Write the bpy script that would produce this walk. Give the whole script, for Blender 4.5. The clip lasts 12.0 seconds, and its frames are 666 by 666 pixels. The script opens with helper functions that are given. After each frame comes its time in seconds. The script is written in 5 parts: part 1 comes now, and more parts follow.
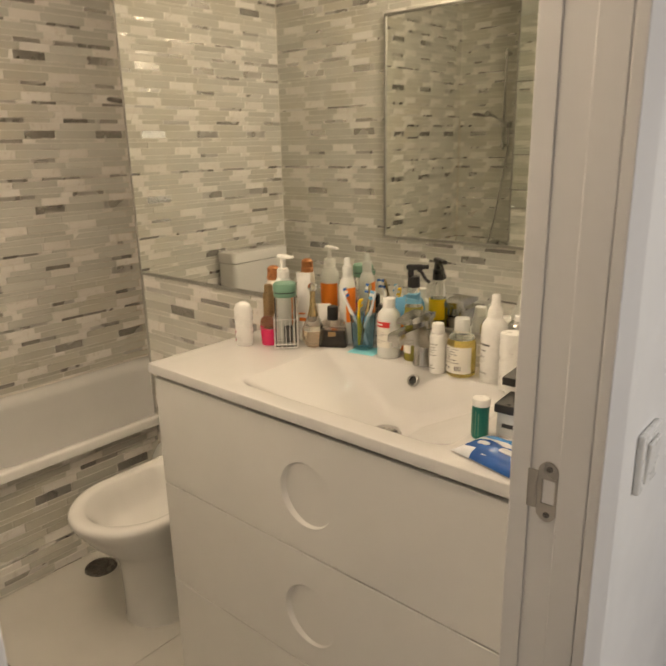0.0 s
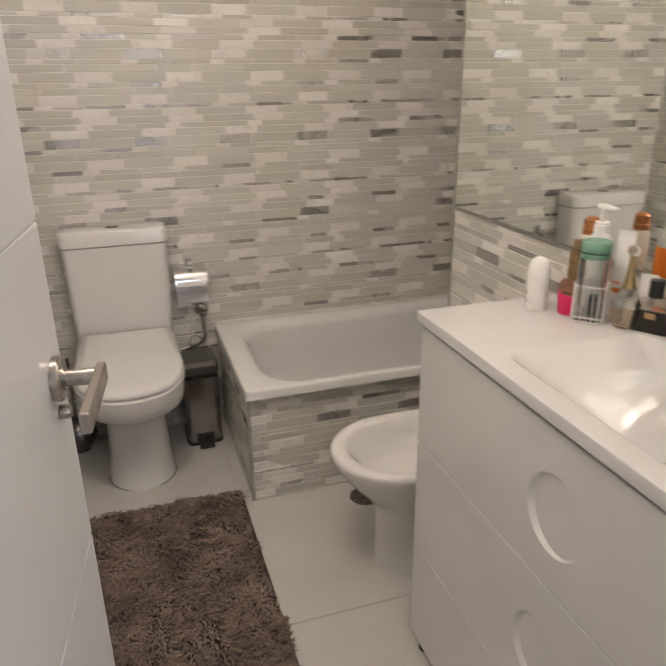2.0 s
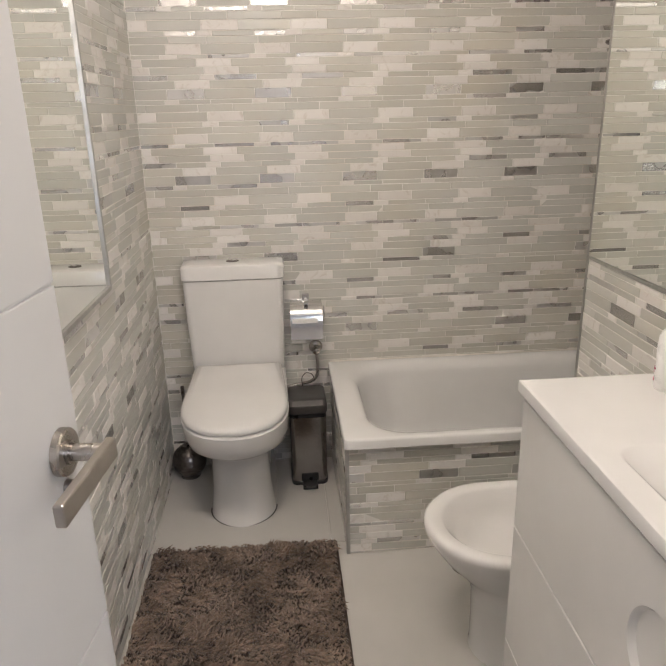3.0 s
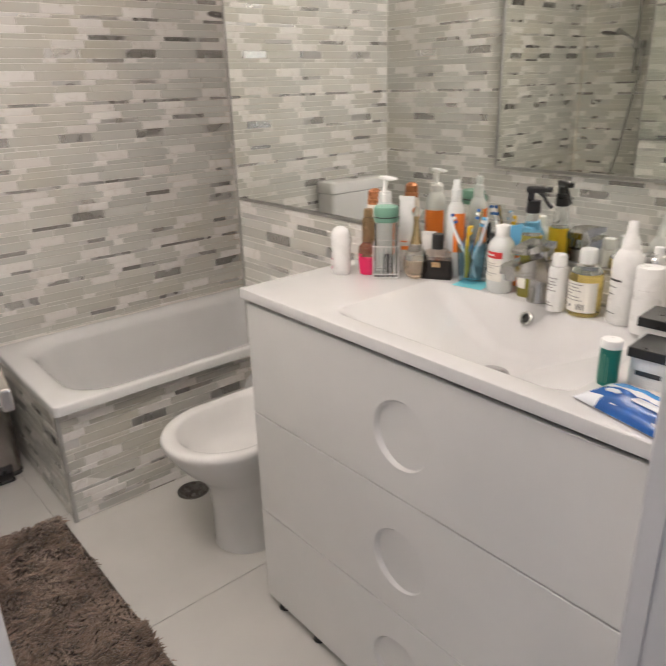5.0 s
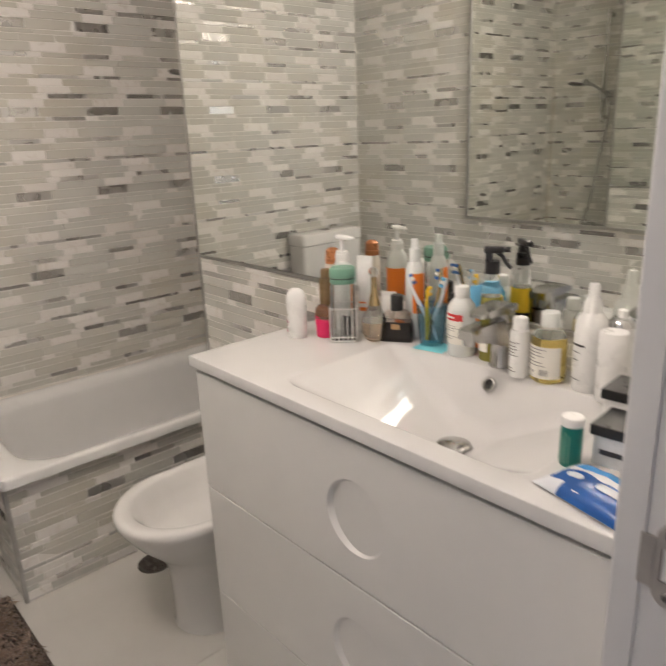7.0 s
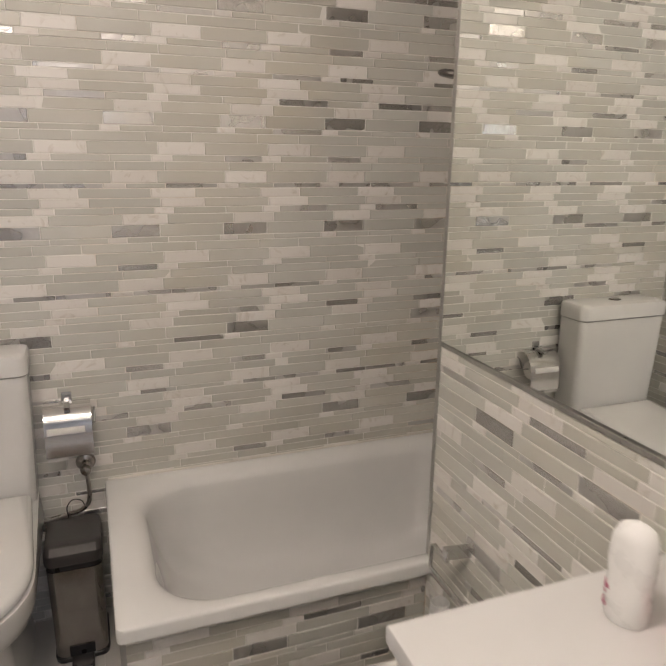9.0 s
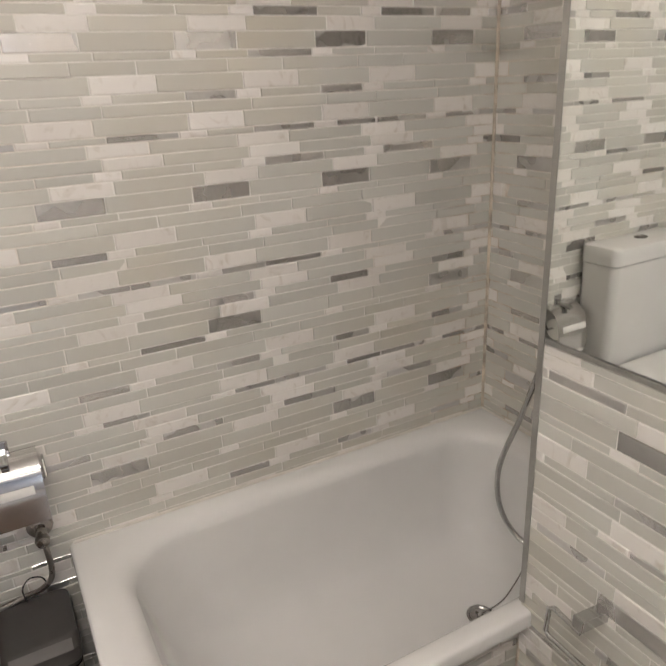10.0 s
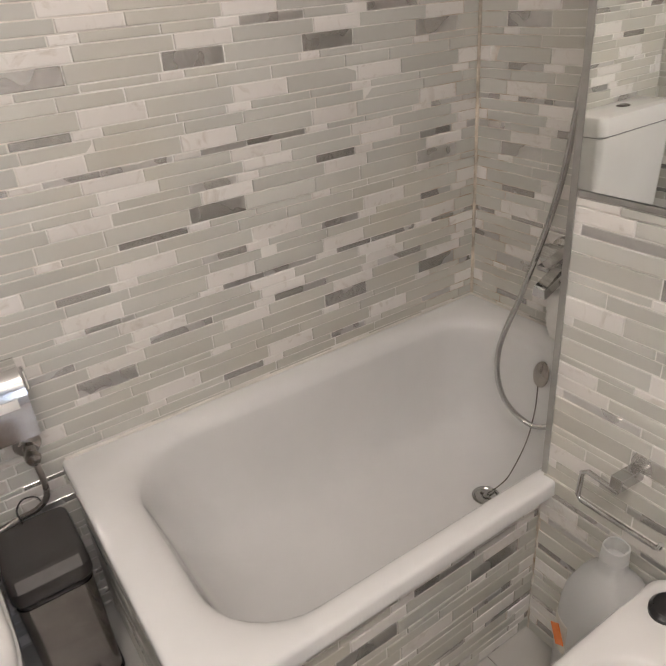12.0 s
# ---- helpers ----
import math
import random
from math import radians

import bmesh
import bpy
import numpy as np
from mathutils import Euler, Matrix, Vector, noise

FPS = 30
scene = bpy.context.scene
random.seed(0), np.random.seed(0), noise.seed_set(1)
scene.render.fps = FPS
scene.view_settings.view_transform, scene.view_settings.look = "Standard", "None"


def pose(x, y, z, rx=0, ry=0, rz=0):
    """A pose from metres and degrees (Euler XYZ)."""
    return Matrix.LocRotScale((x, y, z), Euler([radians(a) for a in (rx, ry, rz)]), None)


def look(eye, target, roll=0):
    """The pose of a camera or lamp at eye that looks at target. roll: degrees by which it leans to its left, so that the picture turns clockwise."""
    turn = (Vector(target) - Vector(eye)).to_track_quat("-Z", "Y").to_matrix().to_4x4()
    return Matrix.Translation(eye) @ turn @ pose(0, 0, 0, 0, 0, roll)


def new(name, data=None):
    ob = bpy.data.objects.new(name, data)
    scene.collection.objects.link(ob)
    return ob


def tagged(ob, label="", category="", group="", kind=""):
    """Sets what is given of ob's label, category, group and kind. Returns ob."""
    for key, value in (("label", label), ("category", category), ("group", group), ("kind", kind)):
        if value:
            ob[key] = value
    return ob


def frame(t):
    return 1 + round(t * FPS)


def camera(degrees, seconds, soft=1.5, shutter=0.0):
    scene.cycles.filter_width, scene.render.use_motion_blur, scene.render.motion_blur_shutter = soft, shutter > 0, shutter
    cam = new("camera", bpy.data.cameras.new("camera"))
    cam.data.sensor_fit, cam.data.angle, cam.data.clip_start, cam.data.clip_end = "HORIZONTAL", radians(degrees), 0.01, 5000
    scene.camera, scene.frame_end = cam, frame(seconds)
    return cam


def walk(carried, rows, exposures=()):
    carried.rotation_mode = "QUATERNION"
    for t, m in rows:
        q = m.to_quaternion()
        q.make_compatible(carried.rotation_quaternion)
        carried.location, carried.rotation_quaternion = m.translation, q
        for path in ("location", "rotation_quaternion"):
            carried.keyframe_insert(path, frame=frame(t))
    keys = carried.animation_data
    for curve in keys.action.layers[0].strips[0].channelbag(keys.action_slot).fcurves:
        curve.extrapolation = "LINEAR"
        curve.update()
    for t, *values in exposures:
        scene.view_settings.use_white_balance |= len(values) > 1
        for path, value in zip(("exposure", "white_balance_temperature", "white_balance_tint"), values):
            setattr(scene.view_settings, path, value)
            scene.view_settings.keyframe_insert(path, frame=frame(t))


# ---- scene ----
cam = camera(54.2, 12.0, 1.5, 0.3)
PATH = [
    (0, (0.337, 0.1, 1.424), (-0.925, 1.55, 0.87), -1.2),
    (0.5, (0.293, 0.189, 1.383), (-1.112, 1.412, 0.655), -0.9),
    (1, (0.3, 0.195, 1.363), (-1.249, 1.162, 0.548), -1.5),
    (1.5, (0.283, 0.209, 1.377), (-1.316, 1.127, 0.602), -2.3),
    (2, (0.231, 0.352, 1.397), (-1.544, 0.92, 0.671), -0.7),
    (2.5, (0.147, 0.484, 1.418), (-1.724, 0.668, 0.736), 1.0),
    (3, (0.13, 0.499, 1.418), (-1.759, 0.639, 0.776), -1.3),
    (5, (0.256, 0.17, 1.363), (-1.174, 1.37, 0.645), -1.6),
    (5.5, (0.297, 0.162, 1.356), (-0.937, 1.588, 0.689), -2.6),
    (6, (0.302, 0.139, 1.368), (-0.877, 1.633, 0.752), -2.3),
    (6.5, (0.292, 0.163, 1.377), (-0.948, 1.616, 0.786), -1.4),
    (7, (0.233, 0.284, 1.381), (-1.201, 1.546, 0.789), -2.3),
    (7.5, (0.143, 0.455, 1.398), (-1.586, 1.353, 0.945), -0.9),
    (9.5, (-0.747, 0.681, 1.406), (-2.552, 1.334, 0.844), 0.2),
    (10, (-0.997, 0.644, 1.4), (-2.649, 1.513, 0.682), -2.7),
    (10.5, (-1.066, 0.62, 1.334), (-2.616, 1.53, 0.458), -3.3),
    (11, (-1.033, 0.599, 1.295), (-2.604, 1.419, 0.367), -5.2),
    (11.5, (-1.031, 0.583, 1.303), (-2.592, 1.398, 0.355), -5.6),
    (12, (-1.107, 0.575, 1.301), (-2.595, 1.514, 0.349), -4.8),
]
EXPOSURES = [
    (0.0, -0.2, 8300, 8),
    (1.0, -0.18, 7500, 11),
    (1.5, -0.2, 6950, 11),
    (2.0, -0.19, 6550, 11),
    (2.5, -0.01, 6400, 11),
    (3.0, 0.04, 6250, 10),
    (5.0, 0.13, 6050, 11),
    (6.0, 0.0, 6100, 12),
    (7.0, -0.06, 6300, 11),
    (7.5, -0.23, 6450, 11),
    (9.5, -0.07, 6250, 12),
    (10.0, 0.14, 6080, 10),
    (10.5, 0.22, 6030, 11),
    (12.0, 0.22, 6050, 12),
]
walk(cam, [(t, look(eye, target, roll)) for t, eye, target, roll in PATH], EXPOSURES)

# ---- light ----
world = bpy.data.worlds.new("world")
scene.world = world
world.use_nodes = True
wn = world.node_tree
sky = wn.nodes.new("ShaderNodeTexSky")
sky.sky_type = "NISHITA"
sky.sun_disc = False
sky.sun_elevation, sky.sun_rotation = radians(35), radians(60)
wn.links.new(sky.outputs[0], wn.nodes["Background"].inputs[0])
wn.nodes["Background"].inputs[1].default_value = 0.1


def area_lamp(name, place, target, size, watts, colour, size_y=None):
    data = bpy.data.lights.new(name, "AREA")
    data.energy, data.color, data.size = watts, colour, size
    if size_y:
        data.shape, data.size_y = "RECTANGLE", size_y
    else:
        data.shape = "DISK"
    ob = new(name, data)
    ob.matrix_world = look(place, target)
    return ob


CEIL = 2.42
LAMPS = ((-0.80, 0.30), (-0.74, 0.56))
WARM = (1.0, 0.875, 0.765)
for lx, ly in LAMPS:
    bulb = bpy.data.lights.new("lamp_bulb", "POINT")
    bulb.energy, bulb.color, bulb.shadow_soft_size = 15.2, WARM, 0.055
    new("lamp_bulb", bulb).location = (lx, ly, CEIL - 0.125)
area_lamp("window_daylight", (1.66, 1.25, 1.5), (0.2, 0.9, 1.2), 0.9, 15.0, (0.80, 0.85, 1.0), 1.2)


# ---- materials ----
def mat_base(name, colour, rough=0.5, metal=0.0, coat=0.0):
    m = bpy.data.materials.new(name)
    m.use_nodes = True
    b = m.node_tree.nodes["Principled BSDF"]
    b.inputs["Base Color"].default_value = (*colour, 1)
    b.inputs["Roughness"].default_value = rough
    b.inputs["Metallic"].default_value = metal
    b.inputs["Coat Weight"].default_value = coat
    return m, m.node_tree, b


def node(tree, kind, **values):
    n = tree.nodes.new(kind)
    for k, v in values.items():
        n.inputs[k.replace("_", " ")].default_value = v
    return n


def ramp(tree, src, lo, hi, c0, c1):
    r = tree.nodes.new("ShaderNodeValToRGB")
    r.color_ramp.elements[0].position, r.color_ramp.elements[1].position = lo, hi
    r.color_ramp.elements[0].color, r.color_ramp.elements[1].color = (*c0, 1), (*c1, 1)
    tree.links.new(src, r.inputs[0])
    return r.outputs[0]


def mix(tree, fac, a, b, mode="MIX"):
    n = tree.nodes.new("ShaderNodeMix")
    n.data_type, n.blend_type = "RGBA", mode
    for sock, v in ((n.inputs[0], fac), (n.inputs[6], a), (n.inputs[7], b)):
        if hasattr(v, "is_linked"):
            tree.links.new(v, sock)
        else:
            sock.default_value = v if sock == n.inputs[0] else (*v, 1)
    return n.outputs[2]


def bump(tree, bsdf, height, strength, distance=0.002):
    n = node(tree, "ShaderNodeBump", Strength=strength, Distance=distance)
    tree.links.new(height, n.inputs["Height"])
    tree.links.new(n.outputs[0], bsdf.inputs["Normal"])


def coords(tree, scale=(1, 1, 1)):
    g = tree.nodes.new("ShaderNodeNewGeometry")
    m = tree.nodes.new("ShaderNodeMapping")
    m.inputs["Scale"].default_value = scale
    tree.links.new(g.outputs["Position"], m.inputs[0])
    return m.outputs[0]


def noise_tex(tree, vec, scale, detail=4.0, rough=0.55, distortion=0.0):
    n = node(tree, "ShaderNodeTexNoise", Scale=scale, Detail=detail, Roughness=rough, Distortion=distortion)
    tree.links.new(vec, n.inputs["Vector"])
    return n.outputs["Fac"]


def piece_random(tree):
    """One value for each piece, whether it is an object of its own or an island of a joined mesh."""
    o = tree.nodes.new("ShaderNodeObjectInfo")
    g = tree.nodes.new("ShaderNodeNewGeometry")
    a = tree.nodes.new("ShaderNodeMath")
    a.operation = "ADD"
    f = tree.nodes.new("ShaderNodeMath")
    f.operation = "FRACT"
    tree.links.new(o.outputs["Random"], a.inputs[0])
    tree.links.new(g.outputs["Random Per Island"], a.inputs[1])
    tree.links.new(a.outputs[0], f.inputs[0])
    return f.outputs[0]


def plain(name, colour, rough=0.4, metal=0.0, spread=0.08, scale=14.0, bumps=0.05, coat=0.0, fine=160.0, smear=0.2):
    """Paint, plastic or ceramic with a faint mottling, smears in its gloss and fine relief."""
    m, t, b = mat_base(name, colour, rough, metal, coat)
    v = coords(t)
    n = noise_tex(t, v, scale)
    dark = tuple(c * (1 - spread) for c in colour)
    lite = tuple(min(1, c * (1 + spread * 0.5)) for c in colour)
    t.links.new(ramp(t, n, 0.35, 0.65, dark, lite), b.inputs["Base Color"])
    n2 = noise_tex(t, v, scale * 2.7, 6)
    r0, r1 = max(0.02, rough * (1 - smear)), min(1, rough * (1 + 1.2 * smear))
    t.links.new(ramp(t, n2, 0.35, 0.7, (r0,) * 3, (r1,) * 3), b.inputs["Roughness"])
    if bumps:
        bump(t, b, noise_tex(t, v, fine, 2), bumps, 0.001)
    return m


def clear(name, colour, rough=0.03, ior=1.1):
    m, t, b = mat_base(name, colour, rough)
    b.inputs["Transmission Weight"].default_value = 1.0
    b.inputs["IOR"].default_value = ior
    b.inputs["Coat Weight"].default_value = 0.6
    return m


def milky(name, colour, rough=0.3, amount=0.5):
    m, t, b = mat_base(name, colour, rough)
    b.inputs["Transmission Weight"].default_value = amount
    b.inputs["IOR"].default_value = 1.35
    return m


def tile_glass():
    m, t, b = mat_base("glass_tile", (0.5, 0.53, 0.49), 0.12, 0.0)
    r = piece_random(t)
    col = ramp(t, r, 0.0, 1.0, (0.548, 0.540, 0.500), (0.638, 0.629, 0.586))
    v = coords(t)
    warm = ramp(t, noise_tex(t, v, 2.3, 3), 0.45, 0.75, (1, 1, 1), (1.0, 0.955, 0.88))
    t.links.new(mix(t, 1.0, col, warm, "MULTIPLY"), b.inputs["Base Color"])
    b.inputs["Roughness"].default_value = 0.36
    bump(t, b, noise_tex(t, v, 30, 1), 0.10, 0.001)
    return m


def tile_marble():
    m, t, b = mat_base("marble_tile", (0.8, 0.77, 0.73), 0.45)
    r = piece_random(t)
    col = ramp(t, r, 0.0, 1.0, (0.75, 0.715, 0.675), (0.865, 0.835, 0.80))
    v = coords(t)
    vein = ramp(t, noise_tex(t, v, 13, 5, 0.55, 2.6), 0.57, 0.74, (1, 1, 1), (0.80, 0.77, 0.73))
    t.links.new(mix(t, 1.0, col, vein, "MULTIPLY"), b.inputs["Base Color"])
    bump(t, b, noise_tex(t, v, 60, 2), 0.05, 0.001)
    return m


def tile_metal():
    m, t, b = mat_base("steel_tile", (0.5, 0.48, 0.46), 0.3, 0.8)
    r = piece_random(t)
    t.links.new(ramp(t, r, 0.0, 1.0, (0.47, 0.456, 0.44), (0.74, 0.72, 0.70)), b.inputs["Base Color"])
    v = coords(t)
    t.links.new(ramp(t, noise_tex(t, v, 9, 2), 0.3, 0.7, (0.2,) * 3, (0.34,) * 3), b.inputs["Roughness"])
    bump(t, b, noise_tex(t, v, 40, 1.0, 0.5, 0.8), 0.32, 0.004)
    return m


def mat_grout():
    m, t, b = mat_base("grout", (0.6, 0.58, 0.53), 0.85)
    v = coords(t)
    stain = ramp(t, noise_tex(t, v, 5, 5), 0.5, 0.75, (0.86, 0.84, 0.80), (0.74, 0.67, 0.59))
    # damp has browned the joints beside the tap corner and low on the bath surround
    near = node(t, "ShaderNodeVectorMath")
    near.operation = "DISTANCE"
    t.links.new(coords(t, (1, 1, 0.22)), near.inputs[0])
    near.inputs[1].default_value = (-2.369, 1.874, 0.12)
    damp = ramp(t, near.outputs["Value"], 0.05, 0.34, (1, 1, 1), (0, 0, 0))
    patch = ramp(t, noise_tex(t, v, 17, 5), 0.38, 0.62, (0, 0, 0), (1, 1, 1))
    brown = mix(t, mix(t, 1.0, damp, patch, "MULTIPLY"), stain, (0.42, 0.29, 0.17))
    low = node(t, "ShaderNodeVectorMath")
    low.operation = "DISTANCE"
    t.links.new(coords(t, (1, 1, 0.3)), low.inputs[0])
    low.inputs[1].default_value = (-1.711, 1.401, 0.04)
    damp2 = ramp(t, low.outputs["Value"], 0.02, 0.16, (1, 1, 1), (0, 0, 0))
    brown = mix(t, mix(t, 1.0, damp2, patch, "MULTIPLY"), brown, (0.46, 0.34, 0.22))
    t.links.new(brown, b.inputs["Base Color"])
    bump(t, b, noise_tex(t, v, 300, 3), 0.3, 0.001)
    return m


def mat_brushed(name, colour, rough=0.28, along=(1, 1, 30)):
    m, t, b = mat_base(name, colour, rough, 1.0)
    v = coords(t, along)
    n = noise_tex(t, v, 60, 4)
    t.links.new(ramp(t, n, 0.3, 0.7, (rough * 0.7,) * 3, (rough * 1.5,) * 3), b.inputs["Roughness"])
    smear = noise_tex(t, coords(t), 16, 5)
    t.links.new(ramp(t, smear, 0.3, 0.7, tuple(c * 0.8 for c in colour), colour), b.inputs["Base Color"])
    return m


def mat_rug():
    m, t, b = mat_base("rug_pile", (0.12, 0.09, 0.07), 0.95)
    g = t.nodes.new("ShaderNodeNewGeometry")
    n = noise_tex(t, coords(t), 7, 4)
    c = ramp(t, n, 0.3, 0.72, (0.135, 0.092, 0.066), (0.325, 0.238, 0.18))
    k = ramp(t, g.outputs["Random Per Island"], 0, 1, (0.72, 0.72, 0.72), (1.25, 1.23, 1.2))
    t.links.new(mix(t, 1.0, c, k, "MULTIPLY"), b.inputs["Base Color"])
    b.inputs["Sheen Weight"].default_value = 0.4
    return m


M_GLASS, M_MARBLE, M_STEEL, M_GROUT = tile_glass(), tile_marble(), tile_metal(), mat_grout()
M_CERAMIC = plain("white_ceramic", (0.76, 0.745, 0.725), 0.055, spread=0.03, scale=5, bumps=0.004, smear=0.1)
# Ceramic white darkened for the basin top: tones down lamp light in the colour.
M_BASIN_DIM = plain("white_ceramic_dimmed", (0.64, 0.63, 0.62), 0.035, spread=0.03, scale=5, bumps=0.004, smear=0.1)
M_ENAMEL = plain("white_enamel", (0.82, 0.812, 0.80), 0.1, spread=0.03, scale=4, bumps=0.02, coat=0.3)
M_LACQUER = plain("white_lacquer", (0.765, 0.75, 0.73), 0.2, spread=0.025, scale=4, bumps=0.03)
M_FLOOR = plain("white_floor_tile", (0.60, 0.58, 0.545), 0.2, spread=0.05, scale=3, bumps=0.02)
M_DOOR = plain("white_door_paint", (0.69, 0.68, 0.67), 0.3, spread=0.015, scale=3, bumps=0.012, smear=0.04)
M_FRAME = plain("white_frame_paint", (0.71, 0.695, 0.69), 0.33, spread=0.018, scale=5, bumps=0.03, smear=0.08)
M_PLASTER = plain("white_plaster", (0.78, 0.77, 0.76), 0.85, spread=0.04, scale=5, bumps=0.25)
M_HALLFLOOR = plain("hall_floor_tile", (0.42, 0.36, 0.30), 0.35, spread=0.15, scale=6)
M_CHROME = mat_brushed("chrome", (0.66, 0.655, 0.645), 0.09, (1, 1, 1))
M_LIMED = mat_brushed("limescaled_chrome", (0.60, 0.59, 0.575), 0.17, (1, 1, 1))
M_TRIM = mat_brushed("aluminium_trim", (0.56, 0.55, 0.53), 0.36, (1, 1, 0.2))
M_SATIN = plain("satin_chrome", (0.80, 0.785, 0.765), 0.13, 1.0, spread=0.04, scale=9, bumps=0.0)
M_NICKEL = mat_brushed("satin_nickel", (0.50, 0.46, 0.42), 0.28, (0.3, 0.3, 0.3))
M_BINSTEEL = mat_brushed("bin_steel", (0.33, 0.305, 0.285), 0.18, (0.4, 0.4, 0.05))
M_DARKMETAL = mat_brushed("dark_steel", (0.22, 0.2, 0.185), 0.25)
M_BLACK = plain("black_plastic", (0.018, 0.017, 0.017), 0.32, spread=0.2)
M_GREY = plain("grey_plastic", (0.065, 0.059, 0.056), 0.3, spread=0.06, smear=0.08)
# Lighter copy of the lid's grey, with the bevel's highlight in its colour.
M_BEVEL = plain("lit_grey_plastic", (0.16, 0.15, 0.145), 0.22, spread=0.1, smear=0.2)
M_WHITE = plain("white_plastic", (0.82, 0.81, 0.79), 0.3, spread=0.03)
M_STAINED = plain("stained_silicone", (0.78, 0.74, 0.68), 0.6, spread=0.12, scale=9)
M_BROWNED = plain("browned_silicone", (0.67, 0.59, 0.49), 0.6, spread=0.4, scale=20)
M_CREAM = plain("cream_plastic", (0.80, 0.74, 0.66), 0.32, spread=0.04)
M_PAPER = plain("white_paper", (0.82, 0.80, 0.77), 0.9, spread=0.04, bumps=0.3)
M_RUG = mat_rug()
M_RUGBASE = plain("rug_backing", (0.08, 0.06, 0.046), 0.95)
M_CLEAR = clear("clear_glass", (0.93, 0.95, 0.94))
M_MILK = milky("milky_plastic", (0.86, 0.875, 0.855), 0.26, 0.2)
M_JUG = milky("jug_plastic", (0.86, 0.855, 0.84), 0.4, 0.55)
M_PINK = plain("pink_liquid", (0.72, 0.02, 0.12), 0.25, spread=0.05)
M_PINKCLEAR = clear("pink_clear_plastic", (0.95, 0.72, 0.74), 0.15)
M_GREEN = plain("green_lid", (0.16, 0.32, 0.235), 0.42, spread=0.06)
M_TEAL = plain("teal_wrap", (0.0, 0.17, 0.13), 0.35, spread=0.12)
M_GOLD = mat_brushed("gold_metal", (0.72, 0.55, 0.30), 0.16)
M_GOLDCAN = mat_brushed("bronze_can", (0.45, 0.31, 0.17), 0.3)
M_COPPER = plain("copper_cap", (0.50, 0.20, 0.08), 0.3, 0.4)
M_PEACH = clear("pale_perfume", (0.97, 0.83, 0.66), 0.04, 1.12)
M_DARKJUICE = plain("dark_perfume", (0.012, 0.008, 0.006), 0.2)
M_BLUECUP = clear("blue_glass", (0.60, 0.80, 0.90), 0.08)
M_CYAN = plain("cyan_mat", (0.22, 0.68, 0.75), 0.4)
M_BLUE = plain("blue_plastic", (0.02, 0.13, 0.42), 0.35)
M_LIGHTBLUE = plain("blue_sponge", (0.14, 0.40, 0.62), 0.9, bumps=0.5)
M_YELLOW = plain("yellow_plastic", (0.85, 0.56, 0.02), 0.35)
M_ORANGE = plain("orange_label", (0.86, 0.22, 0.02), 0.45)
M_RED = plain("red_label", (0.62, 0.03, 0.03), 0.45)
M_OIL = clear("amber_oil", (0.93, 0.76, 0.25), 0.04, 1.15)
M_OLIVE = milky("olive_liquid", (0.46, 0.43, 0.10), 0.08, 0.45)
M_INK = plain("printed_ink", (0.26, 0.24, 0.23), 0.6)
M_INKRED = plain("rose_ink", (0.45, 0.10, 0.18), 0.6)
M_LABEL = plain("paper_label", (0.80, 0.77, 0.70), 0.6)
M_WIPEBLUE = plain("blue_film", (0.02, 0.10, 0.36), 0.22, spread=0.15)
M_WIPELIGHT = plain("pale_film", (0.74, 0.76, 0.80), 0.22)
M_SKYFILM = plain("sky_blue_film", (0.05, 0.28, 0.68), 0.22)
m_mirror, _t, _b = mat_base("mirror_silver", (0.925, 0.945, 0.91), 0.008, 1.0)
M_MIRROR = m_mirror

# ---- mesh helpers ----
def part(name, bm, material, parent=None, label="", smooth=None):
    me = bpy.data.meshes.new(name)
    bm.normal_update()
    if smooth is not None:
        for f in bm.faces:
            f.smooth = True
    bm.to_mesh(me)
    bm.free()
    for m in material if isinstance(material, (list, tuple)) else (material,):
        me.materials.append(m)
    if smooth:
        me.set_sharp_from_angle(angle=radians(smooth))
    ob = new(name, me)
    if parent is not None:
        ob.parent = parent
    if label:
        ob["label"] = label
    return ob


def thing(name, label, category, place=(0, 0, 0), turn=0.0, group=""):
    ob = new(name)
    ob.empty_display_size = 0.05
    ob.matrix_world = pose(*place, 0, 0, turn)
    return tagged(ob, label, category, group)


def box(x0, x1, y0, y1, z0, z1, bevel=0.0, segments=2, bm=None):
    b = bmesh.new()
    bmesh.ops.create_cube(b, size=1, matrix=Matrix.Translation(((x0 + x1) / 2, (y0 + y1) / 2, (z0 + z1) / 2)) @ Matrix.Diagonal((x1 - x0, y1 - y0, z1 - z0, 1)))
    if bevel:
        bmesh.ops.bevel(b, geom=b.edges[:], offset=bevel, segments=segments, profile=0.5, affect="EDGES")
    if bm is None:
        return b
    me = bpy.data.meshes.new("tmp")
    b.to_mesh(me)
    b.free()
    bm.from_mesh(me)
    bpy.data.meshes.remove(me)
    return bm


def loft(rings, cap_first=True, cap_last=True, closed=True):
    """A skin over rings of points that all have the same count."""
    bm = bmesh.new()
    vs = [[bm.verts.new(p) for p in r] for r in rings]
    n = len(vs[0])
    for a, b in zip(vs, vs[1:]):
        for i in range(n if closed else n - 1):
            j = (i + 1) % n
            bm.faces.new((a[i], a[j], b[j], b[i]))
    if cap_first:
        bm.faces.new(vs[0][::-1])
    if cap_last:
        bm.faces.new(vs[-1])
    bmesh.ops.recalc_face_normals(bm, faces=bm.faces)
    return bm


